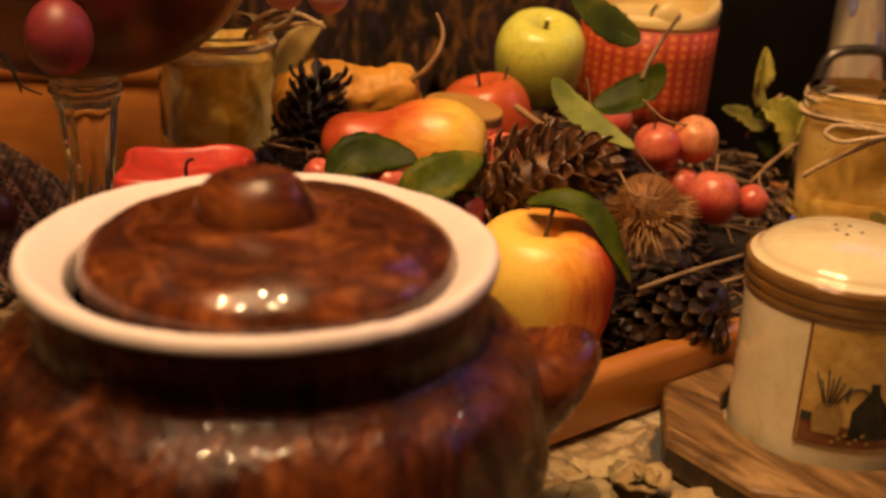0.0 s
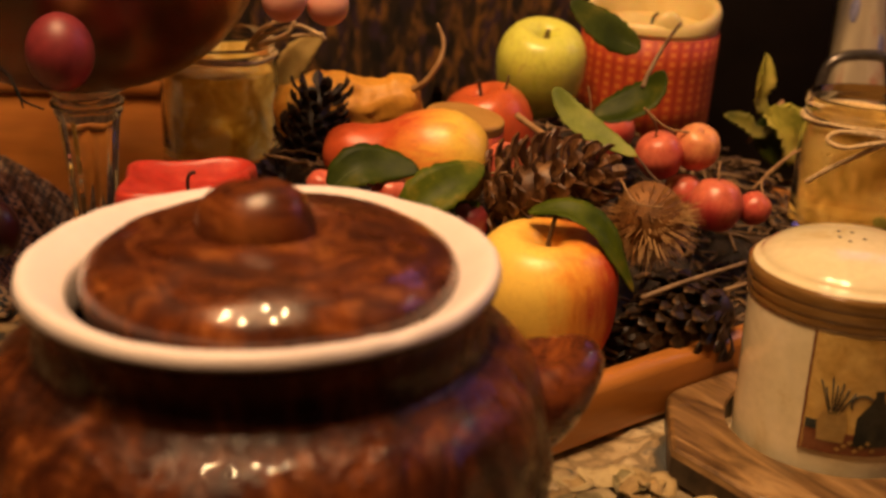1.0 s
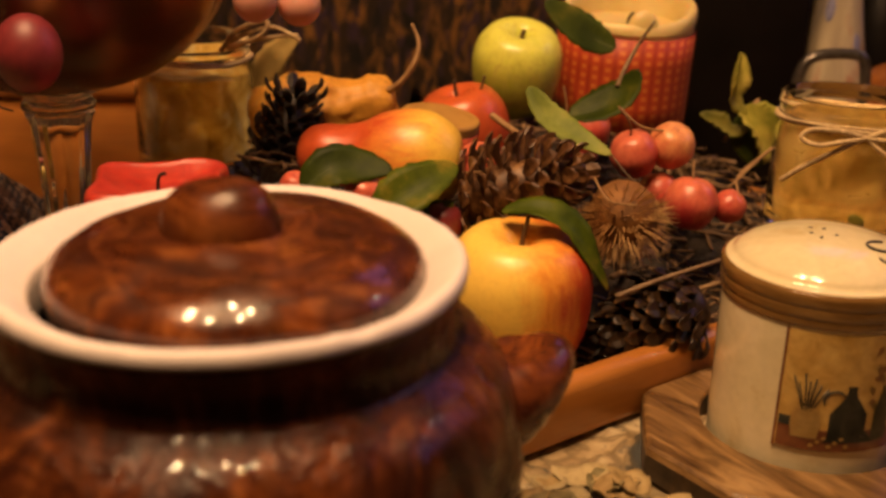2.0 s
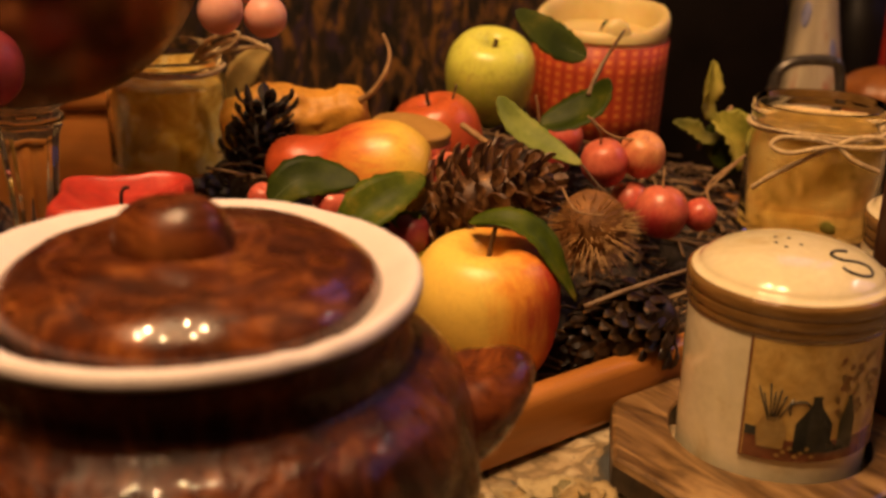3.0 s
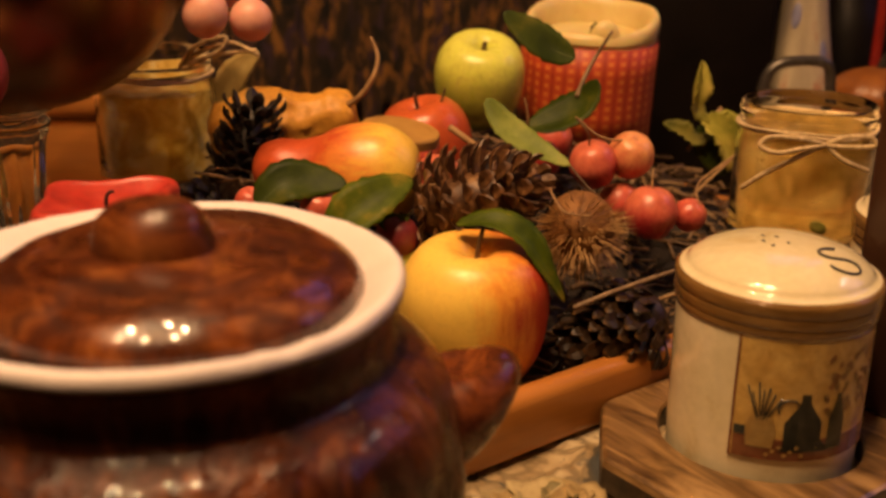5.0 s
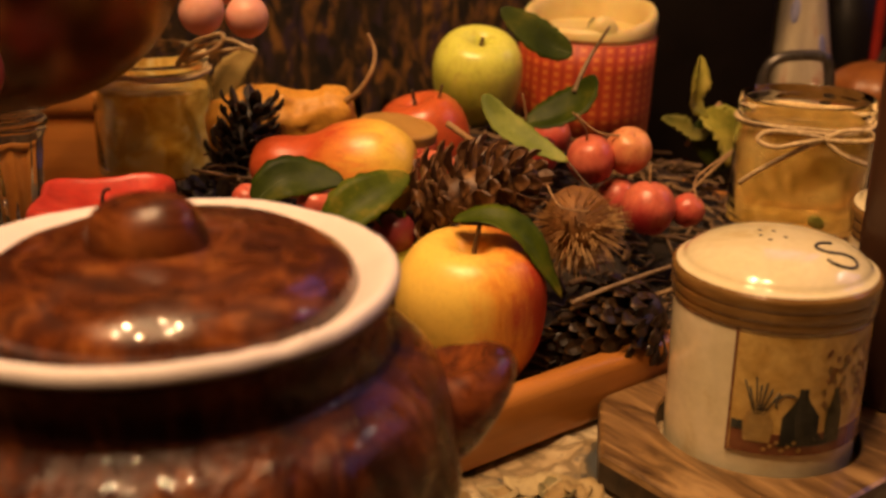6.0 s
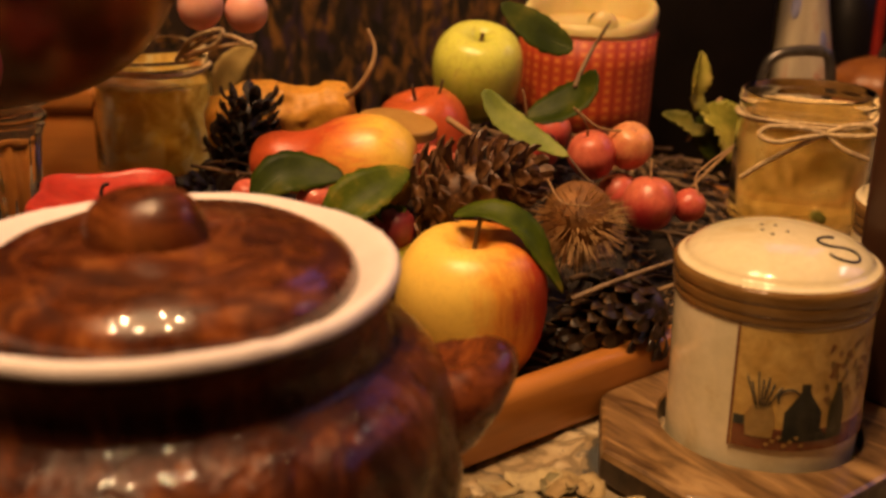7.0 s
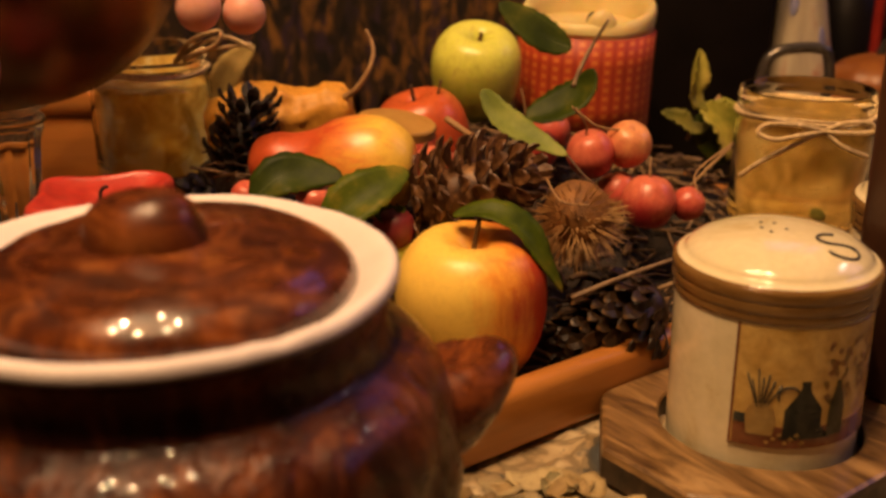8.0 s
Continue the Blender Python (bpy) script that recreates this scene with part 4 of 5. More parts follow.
crabapple((0.1894, 0.6480, 0.0855), 0.0105, (0.6, -0.2, 0.7), stalk=[(0.1962, 0.6600, 0.1025), (0.2231, 0.6800, 0.1158)])
crabapple((0.1487, 0.6650, 0.0872), 0.0135, (-0.2, 0.1, 1))
crabapple((0.1133, 0.7450, 0.1079), 0.0150, (-0.2, 0.1, 1))
crabapple((0.1039, 0.7150, 0.1024), 0.0130, (-0.2, 0.4, 1))
crabapple((-0.0318, 0.5850, 0.1069), 0.0110, (0.2, -0.4, 1))
crabapple((-0.0726, 0.6000, 0.1061), 0.0085, (0.2, -0.4, 1))
crabapple((0.0335, 0.6300, 0.1102), 0.0160, (0.2, -0.2, 1))
crabapple((0.0114, 0.5750, 0.0945), 0.0120, (0.2, -0.2, 1), "dark red crabapple among leaves", None, "dark_grape")
crabapple((0.0144, 0.5750, 0.0800), 0.0085, (0.2, -0.2, 1), "small green crabapple beside the apple", None, "green")


def pear():
    p = thing("pear", tilt_to((-0.985, 0.10, 0.02), (-0.0120, 0.6250, 0.1165), 0), "ripe red and yellow pear lying on its side", "pear")
    bm = lathe_s([(0, -0.0300), (0.010, -0.0345), (0.020, -0.0310), (0.0285, -0.018), (0.0300, -0.003), (0.0268, 0.012), (0.0208, 0.024), (0.0183, 0.036), (0.0178, 0.047), (0.0142, 0.0570), (0.007, 0.0620), (0, 0.0625)], 40, 4, wobble=0.03, freq=1.0)
    part("flesh", bm, M["pear"], p)
    part("calyx", tube([(0, 0, -0.030), (0.001, 0.001, -0.037)], [0.003, 0.0016], 7), M["stem"], p, "dark dried calyx")


def gourd():
    g = thing("gourd", tilt_to((0.93, 0.10, 0.16), (-0.0796, 0.7450, 0.1160)), "yellow-orange gourd with a long curled stem", "gourd")
    bm = lathe_s([(0, -0.042), (0.011, -0.042), (0.021, -0.034), (0.026, -0.016), (0.0250, 0.004), (0.0200, 0.020), (0.0170, 0.033), (0.0175, 0.044), (0.0160, 0.052), (0.0115, 0.0570), (0.005, 0.0590), (0, 0.0592)], 64, 6, wobble=0.08, freq=2.2)
    bm.normal_update()
    for v in bm.verts:
        wart = max(0.0, noise.noise(v.co * 110)) ** 1.5
        v.co += v.normal * (0.0050 * wart + 0.0014 * noise.noise(v.co * 55))
    part("flesh", bm, M["gourd"], g)
    inv = g.matrix_world.inverted()
    part("stem", curved([inv @ Vector(q) for q in ((-0.0262, 0.7400, 0.1331), (-0.0175, 0.7350, 0.1401), (-0.0087, 0.7350, 0.1537), (-0.0063, 0.7400, 0.1662), (-0.0111, 0.7450, 0.1774))], 0.0024, 6, 8, 0.0010), M["pale_stem"], g, "long dry curled stem")


pear()
gourd()


# ---- candles ----
def wrapped_candle(m, R, H, label, drip=True, hollow=1.0, tint="wax_cream", rise=1.0):
    c = thing("candle", m, label, "candle", "wrapped candles in the tray")
    part("wrapper", lathe([(R, 0.0), (R * 1.004, H * 0.3), (R, H * 0.7), (R * 1.002, H)], 64, uv=True), M["wrap"], c, "orange checked paper wrapper")
    wax = lathe_s([(R * 0.95, H * 0.6), (R * 0.955, H - 0.01), (R * 0.965, H + 0.004), (R * 0.985, H + 0.016), (R * 0.95, H + 0.022), (R * 0.88, H + 0.023), (R * 0.82, H + 0.018 + 0.004 * (1 - hollow)), (R * 0.78, H + 0.022 - 0.016 * hollow), (R * 0.70, H + 0.021 - 0.0185 * hollow), (0, H + 0.020 - 0.0180 * hollow)], 56, 4, wobble=0.022, freq=1.2)
    for v in wax.verts:
        if v.co.z > H + 0.0035 and hollow > 0.5:
            v.co.z = max(H + 0.002, v.co.z - 0.0125 * min(1.0, max(0.0, 0.45 - 0.8 * v.co.y / R - 0.35 * v.co.x / R)))
    for v in wax.verts:
        v.co.z = H + (v.co.z - H) * rise
    part("wax", wax, M[tint], c, "melted wax")
    if drip:
        bm = ball(0.012, 20, (1.0, 0.5, 1.25))
        part("wax_lobe", bm, M["wax_cream"], c).location = (0.004, -R * 0.84, H + 0.006)
    if drip:
        part("wick", curved([(0, 0, H), (0.001, 0, H + 0.007), (0.004, 0, H + 0.011)], 0.0012), M["wick"], c)


wrapped_candle(Matrix.Translation((0.1515, 0.868, 0.088)) @ pose(0, 0, 0, 3, 1.5, 0), 0.0530, 0.0745, "large cream candle in an orange checked wrapper")
wrapped_candle(Matrix.Translation((0.0040, 0.7050, 0.1170)) @ pose(0, 0, -0.034, 4, 8, 0), 0.0266, 0.036, "small candle in an orange checked wrapper behind the pear", drip=False, hollow=0.0, tint="wax_tan", rise=0.32)


def red_candle():
    c = thing("candle", pose(-0.1285, 0.520, -0.001, 0, 0, 8), "square red wax candle with soft melted corners", "candle")
    n, Rm = 72, 0.032
    prof = [(0.98, 0.0), (1.0, 0.003), (0.985, 0.05), (1.0, 0.09), (0.99, 0.118), (1.01, 0.128), (0.985, 0.1335), (0.90, 0.1345), (0.80, 0.1325), (0.5, 0.1285), (0.15, 0.1270), (0.0, 0.1270)]
    bm = bmesh.new()
    rings = []
    for i, (k, z) in enumerate([(p[0], p[1]) for p in smooth_profile([(a, b, 0) for a, b in prof], 4)]):
        ring = []
        for q in range(n):
            a = 2 * math.pi * q / n
            sq = 1 / (abs(math.cos(a)) ** 5 + abs(math.sin(a)) ** 5) ** 0.2
            star = 1 + 0.05 * math.cos(4 * (a - math.pi / 4))
            wob = 1 + 0.02 * noise.noise(Vector((math.cos(a) * 3, math.sin(a) * 3, z * 60)))
            dz = 0.003 * noise.noise(Vector((math.cos(a) * 1.5, math.sin(a) * 1.5, 4.0))) * min(1.0, k)
            ring.append(bm.verts.new((Rm * k * sq * star * wob * math.cos(a), Rm * k * sq * star * wob * math.sin(a), z + (dz if z > 0.1 else 0))))
        rings.append(ring)
    for r0, r1 in zip(rings, rings[1:]):
        for q in range(n):
            w = (q + 1) % n
            bm.faces.new((r0[q], r0[w], r1[w], r1[q]))
    bm.faces.new(rings[0][::-1])
    bmesh.ops.remove_doubles(bm, verts=bm.verts, dist=1e-6)
    part("wax", bm, M["wax_red"], c)
    part("wick", curved([(0, -0.004, 0.126), (0, -0.004, 0.133), (0.0015, -0.004, 0.1365), (0.004, -0.004, 0.137)], 0.0009), M["wick"], c, "short black wick")


red_candle()


# ---- jars ----
def jar(m, R, H, fill, content, label, shade, foot=0.008, neck=0.90):
    j = thing("glass_jar", m, label, "jar", "glass jars tied with twine")
    q = neck
    outer = [(0, 0.0005), (R * 0.90, 0.0005), (R * 0.98, 0.005), (R, 0.014), (R, H * 0.68), (R * 0.99, H * 0.75), (R * (q + 0.03), H * 0.80), (R * q, H * 0.83), (R * q, H * 0.86), (R * (q + 0.035), H * 0.875), (R * (q + 0.035), H * 0.89), (R * q, H * 0.905), (R * (q + 0.03), H * 0.93), (R * (q + 0.03), H * 0.945), (R * q, H * 0.96), (R * (q + 0.01), H * 0.99), (R * (q - 0.01), H)]
    inner = [(R * (q - 0.045), H * 0.995), (R * (q - 0.05), H * 0.86), (R * (q - 0.03), H * 0.80), (R * 0.935, H * 0.74), (R * 0.945, H * 0.66), (R * 0.945, foot + 0.008), (R * 0.86, foot + 0.001), (0, foot)]
    part("glass", lathe(outer + inner, 64), M["jar_glass"], j).visible_shadow = False
    t = fill / H
    prof = [(0, foot + 0.0005), (R * 0.84, foot + 0.0015), (R * 0.92, foot + 0.009), (R * 0.925, H * 0.64), (R * 0.91, H * 0.74)]
    if t > 0.82:
        prof += [(R * (q - 0.06), H * 0.81), (R * (q - 0.07), fill - 0.002)]
    else:
        prof += [(R * 0.90, fill - 0.002)]
    prof += [(R * (q - 0.14), fill - 0.0004), (R * 0.4, fill - 0.0018), (0, fill - 0.001)]
    bm = lathe_s(prof, 64, 5)
    bm.normal_update()
    for v in bm.verts:
        if foot + 0.004 < v.co.z:
            v.co -= v.normal * 0.0016 * max(0.0, noise.noise(v.co * 70 + Vector((R * 900, 0, 0))))
    part("filling", bm, content, j, shade).visible_shadow = False
    for z, r in ((H * 0.840, q + 0.025), (H * 0.857, q + 0.028), (H * 0.848, q + 0.055)):
        pts = [(R * r * math.cos(a), R * r * math.sin(a), z + 0.0012 * math.sin(3 * a + r * 40)) for a in [2 * math.pi * k / 48 for k in range(49)]]
        part("twine", tube(pts, 0.0010, 6), M["twine"], j)
    return j


plain("wooden_block", lathe_s([(0, 0.0), (0.045, 0.0), (0.046, 0.003), (0.046, 0.044), (0.044, 0.047), (0, 0.047)], 40), M["old_wood"], "round wooden block under the jar", "block", pose(-0.1715, 0.800, 0.0045))
jl = jar(Matrix.Translation((-0.1715, 0.800, 0.052)), 0.0432, 0.106, 0.080, M["jelly"], "glass jar of pale jelly tied with twine", "pale yellow jelly", 0.016, 0.93)
jr = jar(Matrix.Translation((0.2790, 0.715, 0.048)), 0.0452, 0.096, 0.079, M["jelly_b"], "glass jar of honey-coloured jelly with a twine bow", "honey-coloured jelly", 0.008, 0.945)
part("herb_fleck", ball(0.0058, 14, (1, 0.25, 0.7)), M["leaf_olive"], jr, "dark herb leaf in the jelly").matrix_local = Matrix.Rotation(radians(-8), 4, "Z") @ Matrix.Translation((0.006, -0.0412, 0.022)) @ Matrix.Rotation(radians(30), 4, "Y")


def bow(j, pts_list):
    inv = j.matrix_world.inverted()
    for pts in pts_list:
        part("bow", curved([inv @ Vector(q) for q in pts], 0.0016, 7, 6), M["twine"], j, "loop of the twine bow")


bow(jr, [
    ((0.2744, 0.6650, 0.1269), (0.2538, 0.6580, 0.1323), (0.2363, 0.6580, 0.1327), (0.2314, 0.6570, 0.1275), (0.2417, 0.6550, 0.1239), (0.2581, 0.6580, 0.1259), (0.2741, 0.6640, 0.1268)),
    ((0.2744, 0.6650, 0.1269), (0.2560, 0.6600, 0.1199), (0.2368, 0.6620, 0.1088), (0.2261, 0.6700, 0.0971)),
    ((0.2744, 0.6650, 0.1269), (0.2859, 0.6600, 0.1331), (0.3000, 0.6600, 0.1326), (0.3025, 0.6600, 0.1276), (0.2885, 0.6600, 0.1266), (0.2748, 0.6640, 0.1268)),
    ((0.2744, 0.6650, 0.1269), (0.2852, 0.6620, 0.1181), (0.3030, 0.6640, 0.1105)),
])
bow(jl, [
    ((-0.1428, 0.7570, 0.1549), (-0.1254, 0.7500, 0.1661), (-0.1052, 0.7450, 0.1730), (-0.0858, 0.7400, 0.1655)),
    ((-0.1428, 0.7570, 0.1549), (-0.1214, 0.7480, 0.1627), (-0.1016, 0.7450, 0.1666), (-0.0876, 0.7400, 0.1685)),
    ((-0.1428, 0.7570, 0.1537), (-0.1286, 0.7480, 0.1702), (-0.1088, 0.7450, 0.1767), (-0.1130, 0.7450, 0.1672), (-0.1363, 0.7540, 0.1556)),
])


# ---- glass goblet with fruit ----
def goblet():
    g = thing("glass_compote", pose(-0.2165, 0.640, 0.004), "footed glass bowl full of dark fruit", "bowl")
    part("foot", lathe_s([(0, 0.0), (0.042, 0.0), (0.043, 0.003), (0.03, 0.008), (0.014, 0.014), (0, 0.014)], 48), M["glass"], g)
    bm = lathe_s([(0, 0.0145), (0.009, 0.0145), (0.0130, 0.05), (0.0138, 0.075), (0.0150, 0.100), (0.0176, 0.126), (0.0190, 0.134), (0, 0.134)], 48, 5)
    for v in bm.verts:
        a = math.atan2(v.co.y, v.co.x)
        k = 1 + 0.07 * math.cos(8 * a)
        v.co.x *= k
        v.co.y *= k
    part("stem", bm, M["glass"], g, "fluted glass stem")
    part("collar", lathe_s([(0, 0.1345), (0.0195, 0.1345), (0.0215, 0.1370), (0.0200, 0.1395), (0.0180, 0.1425), (0.0240, 0.1460), (0, 0.1480)], 48), M["glass"], g)
    o = [(0.0, 0.1482), (0.026, 0.1482), (0.050, 0.1540), (0.074, 0.1680), (0.093, 0.1890), (0.106, 0.2160), (0.113, 0.246), (0.116, 0.275)]
    i = [(0.1125, 0.2752), (0.1095, 0.246), (0.1025, 0.2175), (0.0895, 0.1915), (0.0715, 0.1712), (0.049, 0.1578), (0.025, 0.1520), (0.0, 0.1520)]
    part("bowl", lathe_s(o + i, 64, 4), M["amber_glass"], g, "amber tinted glass bowl")


goblet()


def berry(name, at, r, stretch, material, label, axis=(0, 0, 1), group="grapes hanging over the bowl"):
    b = plain(name, ball(r, 28, (1, 1, stretch)), material, label, name, tilt_to(axis, at), group=group)
    return b


for k, (x, y, z, r, mt) in enumerate(((-0.20, 0.585, 0.192, 0.030, "plum"), (-0.155, 0.595, 0.212, 0.027, "plum"), (-0.235, 0.64, 0.215, 0.030, "plum"), (-0.245, 0.575, 0.222, 0.026, "plum"), (-0.195, 0.64, 0.23, 0.031, "plum"), (-0.20, 0.585, 0.246, 0.027, "plum"), (-0.155, 0.645, 0.247, 0.026, "dark_grape"))):
    berry("plum", (x * 1.067, y + 0.04, z * 1.067 - 0.0194), r, 1.08, M[mt], "dark red plum in the glass bowl", group="fruit in the glass bowl")
berry("grape", (-0.0916, 0.6000, 0.2107), 0.0122, 1.08, M["grape"], "pink grape hanging over the bowl edge", (0.2, 0, 1))
berry("grape", (-0.0698, 0.6150, 0.2057), 0.0118, 1.0, M["grape"], "pink grape hanging over the bowl edge")
berry("grape", (-0.0826, 0.6300, 0.2190), 0.0085, 1.0, M["grape"], "pink grape hanging over the bowl edge")
berry("grape", (-0.1011, 0.6000, 0.2298), 0.0110, 1.0, M["grape"], "pink grape hanging over the bowl edge")
berry("grape", (-0.1901, 0.5300, 0.1906), 0.0162, 1.18, M["dark_grape"], "large dark red grape hanging over the bowl edge")
berry("grape", (-0.2181, 0.5000, 0.1088), 0.0110, 1.3, M["plum"], "dark grape at the bowl's foot")
plain("grape_stalk", curved([(-0.0800, 0.6150, 0.2420), (-0.0790, 0.6130, 0.2240), (-0.0735, 0.6145, 0.2160)], 0.0012, 5, 7, 0.0007, curved([(-0.0795, 0.6130, 0.2300), (-0.0850, 0.6080, 0.2250), (-0.0900, 0.6020, 0.2222)], 0.0010, 5, 7, 0.0007)), M["pale_stem"], "pale stalk between the pink grapes", "stalk")
plain("grape_stalk", curved([(-0.2334, 0.5500, 0.1813), (-0.2242, 0.5500, 0.1732), (-0.2195, 0.5500, 0.1618), (-0.2084, 0.5500, 0.1570)], 0.0012, 6, 7, 0.0005, curved([(-0.2242, 0.5500, 0.1732), (-0.2199, 0.5480, 0.1651), (-0.2183, 0.5480, 0.1579)], 0.001, 4, 6, 0.0005, curved([(-0.2334, 0.5500, 0.1813), (-0.2347, 0.5300, 0.1454), (-0.2190, 0.5020, 0.1182)], 0.001, 5, 6, 0.0007))), M["wick"], "dark dry grape stalk hanging beside the bowl", "stalk")


# ---- pine cones ----
def scale_mesh(w, l, t):
    me = bpy.data.meshes.new("scale")
    bm = bmesh.new()
    rows = []
    for k, (y, hw, z, th) in enumerate(((0, 0.25, 0, 0.3), (0.45, 0.55, 0.02, 0.5), (0.8, 0.9, 0.10, 1.0), (1.0, 0.75, 0.24, 1.2), (1.08, 0.3, 0.34, 0.8))):
        rows.append([bm.verts.new((sx * hw * w / 2, y * l, z * l + (dz * th * t) + (0.08 * l * hw if sx == 0 else 0))) for sx, dz in ((-1, 0), (0, 0.35), (1, 0), (1, -0.5), (0, -0.6), (-1, -0.5))])
    for a, b in zip(rows, rows[1:]):
        for i in range(6):
            bm.faces.new((a[i], a[(i + 1) % 6], b[(i + 1) % 6], b[i]))
    bm.faces.new(rows[0][::-1])
    bm.faces.new(rows[-1])
    bmesh.ops.recalc_face_normals(bm, faces=bm.faces)
    bm.to_mesh(me)
    bm.free()
    return me


def pine_cone(m, L, R, n, material, label, openness=35, seed=1, sc=1.0, blunt=False):
    c = thing("pine_cone", m, label, "pine cone", "pine cones in the tray")
    rnd = random.Random(seed)
    part("core", lathe_s([(0, 0), (R * 0.45, 0.05 * L), (R * 0.55, 0.35 * L), (R * 0.4, 0.7 * L), (R * 0.12, 0.97 * L), (0, L)], 16, 3), material, c)
    me = scale_mesh(R * 0.50 * sc, R * (0.27 + 0.45 * sc), R * 0.10 * sc)
    me.materials.append(material)
    for k in range(n):
        t = (k + 0.5) / n
        a = k * 2.39996
        env = math.sin(math.pi * min(1, 0.12 + 0.88 * t) ** 0.75) ** 0.6
        if blunt:
            env = max(env, 0.85)
        rr = R * 0.42 * env
        o = new("scale", me)
        o.parent = c
        s = (0.55 + 0.55 * env) * (0.8 + 0.4 * rnd.random())
        lean = openness + (30 if blunt else 50) * t * t + rnd.uniform(-14, 14)
        o.matrix_local = Matrix.Rotation(a, 4, "Z") @ Matrix.Translation((0, rr, L * (0.02 + 0.9 * t))) @ Matrix.Rotation(radians(lean), 4, "X") @ Matrix.Rotation(radians(rnd.uniform(-22, 22)), 4, "Y") @ Matrix.Diagonal((s, s, s, 1))
    return c


def axis_of(p, q):
    return Vector(q) - Vector(p)


A0, A1 = (0.0228, 0.6000, 0.0987), (0.0949, 0.5850, 0.1277)
pine_cone(tilt_to(axis_of(A0, A1), A0), 0.074, 0.0280, 100, M["cone"], "open brown pine cone lying on its side", -2, 1, 0.80)
A0, A1 = (-0.0966, 0.7000, 0.0914), (-0.0830, 0.7100, 0.1423)
pine_cone(tilt_to(axis_of(A0, A1), A0), 0.050, 0.0225, 84, M["cone_black"], "dark open pine cone standing beside the gourd", 8, 2, 0.72, True)
A0, A1 = (0.1619, 0.5750, 0.0521), (0.0982, 0.5650, 0.0260)
pine_cone(tilt_to(axis_of(A0, A1), A0), 0.072, 0.0290, 150, M["cone_dark"], "dark closed pine cone against the tray rail", 22, 3, 0.62)
A0, A1 = (-0.1015, 0.6600, 0.0881), (-0.1190, 0.6600, 0.0904)
pine_cone(tilt_to(axis_of(A0, A1), A0), 0.025, 0.012, 40, M["cone_black"], "small dark pine cone behind the red candle", 30, 4)


# ---- spiny burr ----
def burr():
    c0 = Vector((0.1124, 0.5830, 0.0981))
    face = Vector((0.05, -0.85, -0.35)).normalized()
    b = thing("burr", Matrix.Translation(c0), "round brown burr bristling with pale spines", "burr")
    part("husk", lathe_s([(0, -0.017), (0.012, -0.014), (0.019, -0.003), (0.018, 0.010), (0.010, 0.018), (0, 0.020)], 28, 4, wobble=0.06), M["husk"], b).rotation_euler = (0.4, 0.2, 0)
    rnd = random.Random(8)
    for front, count, mt, lab in ((True, 1000, "spine", "pale stiff spines"), (False, 1500, "husk", "short brown bristles")):
        verts, faces = [], []
        for k in range(count):
            z = 1 - 2 * (k + 0.5) / count
            a = k * 2.39996
            d = Vector((math.sqrt(1 - z * z) * math.cos(a), math.sqrt(1 - z * z) * math.sin(a), z))
            if (d.dot(face) > 0.05) != front:
                continue
            d = (d + Vector((rnd.uniform(-0.12, 0.12) for _ in range(3)))).normalized()
            ln = (0.0165 if front else 0.0085) * rnd.uniform(0.65, 1.15)
            e = d.cross(Vector((0.3, 0.2, 1))).normalized()
            g = d.cross(e)
            p, q = d * 0.0140, d * (0.0140 + ln) + Vector((0, 0, -0.002 * rnd.random()))
            i = len(verts)
            w = 0.00066 if front else 0.0004
            verts += [p + e * w, p - e * w * 0.5 + g * w, p - e * w * 0.5 - g * w, q]
            faces += [(i, i + 1, i + 3), (i + 1, i + 2, i + 3), (i + 2, i, i + 3)]
        me = bpy.data.meshes.new("bristle")
        me.from_pydata(verts, [], faces)
        me.materials.append(M[mt])
        o = new("bristle", me)
        o.parent = b
        tagged(o, lab, kind="stuff")


burr()


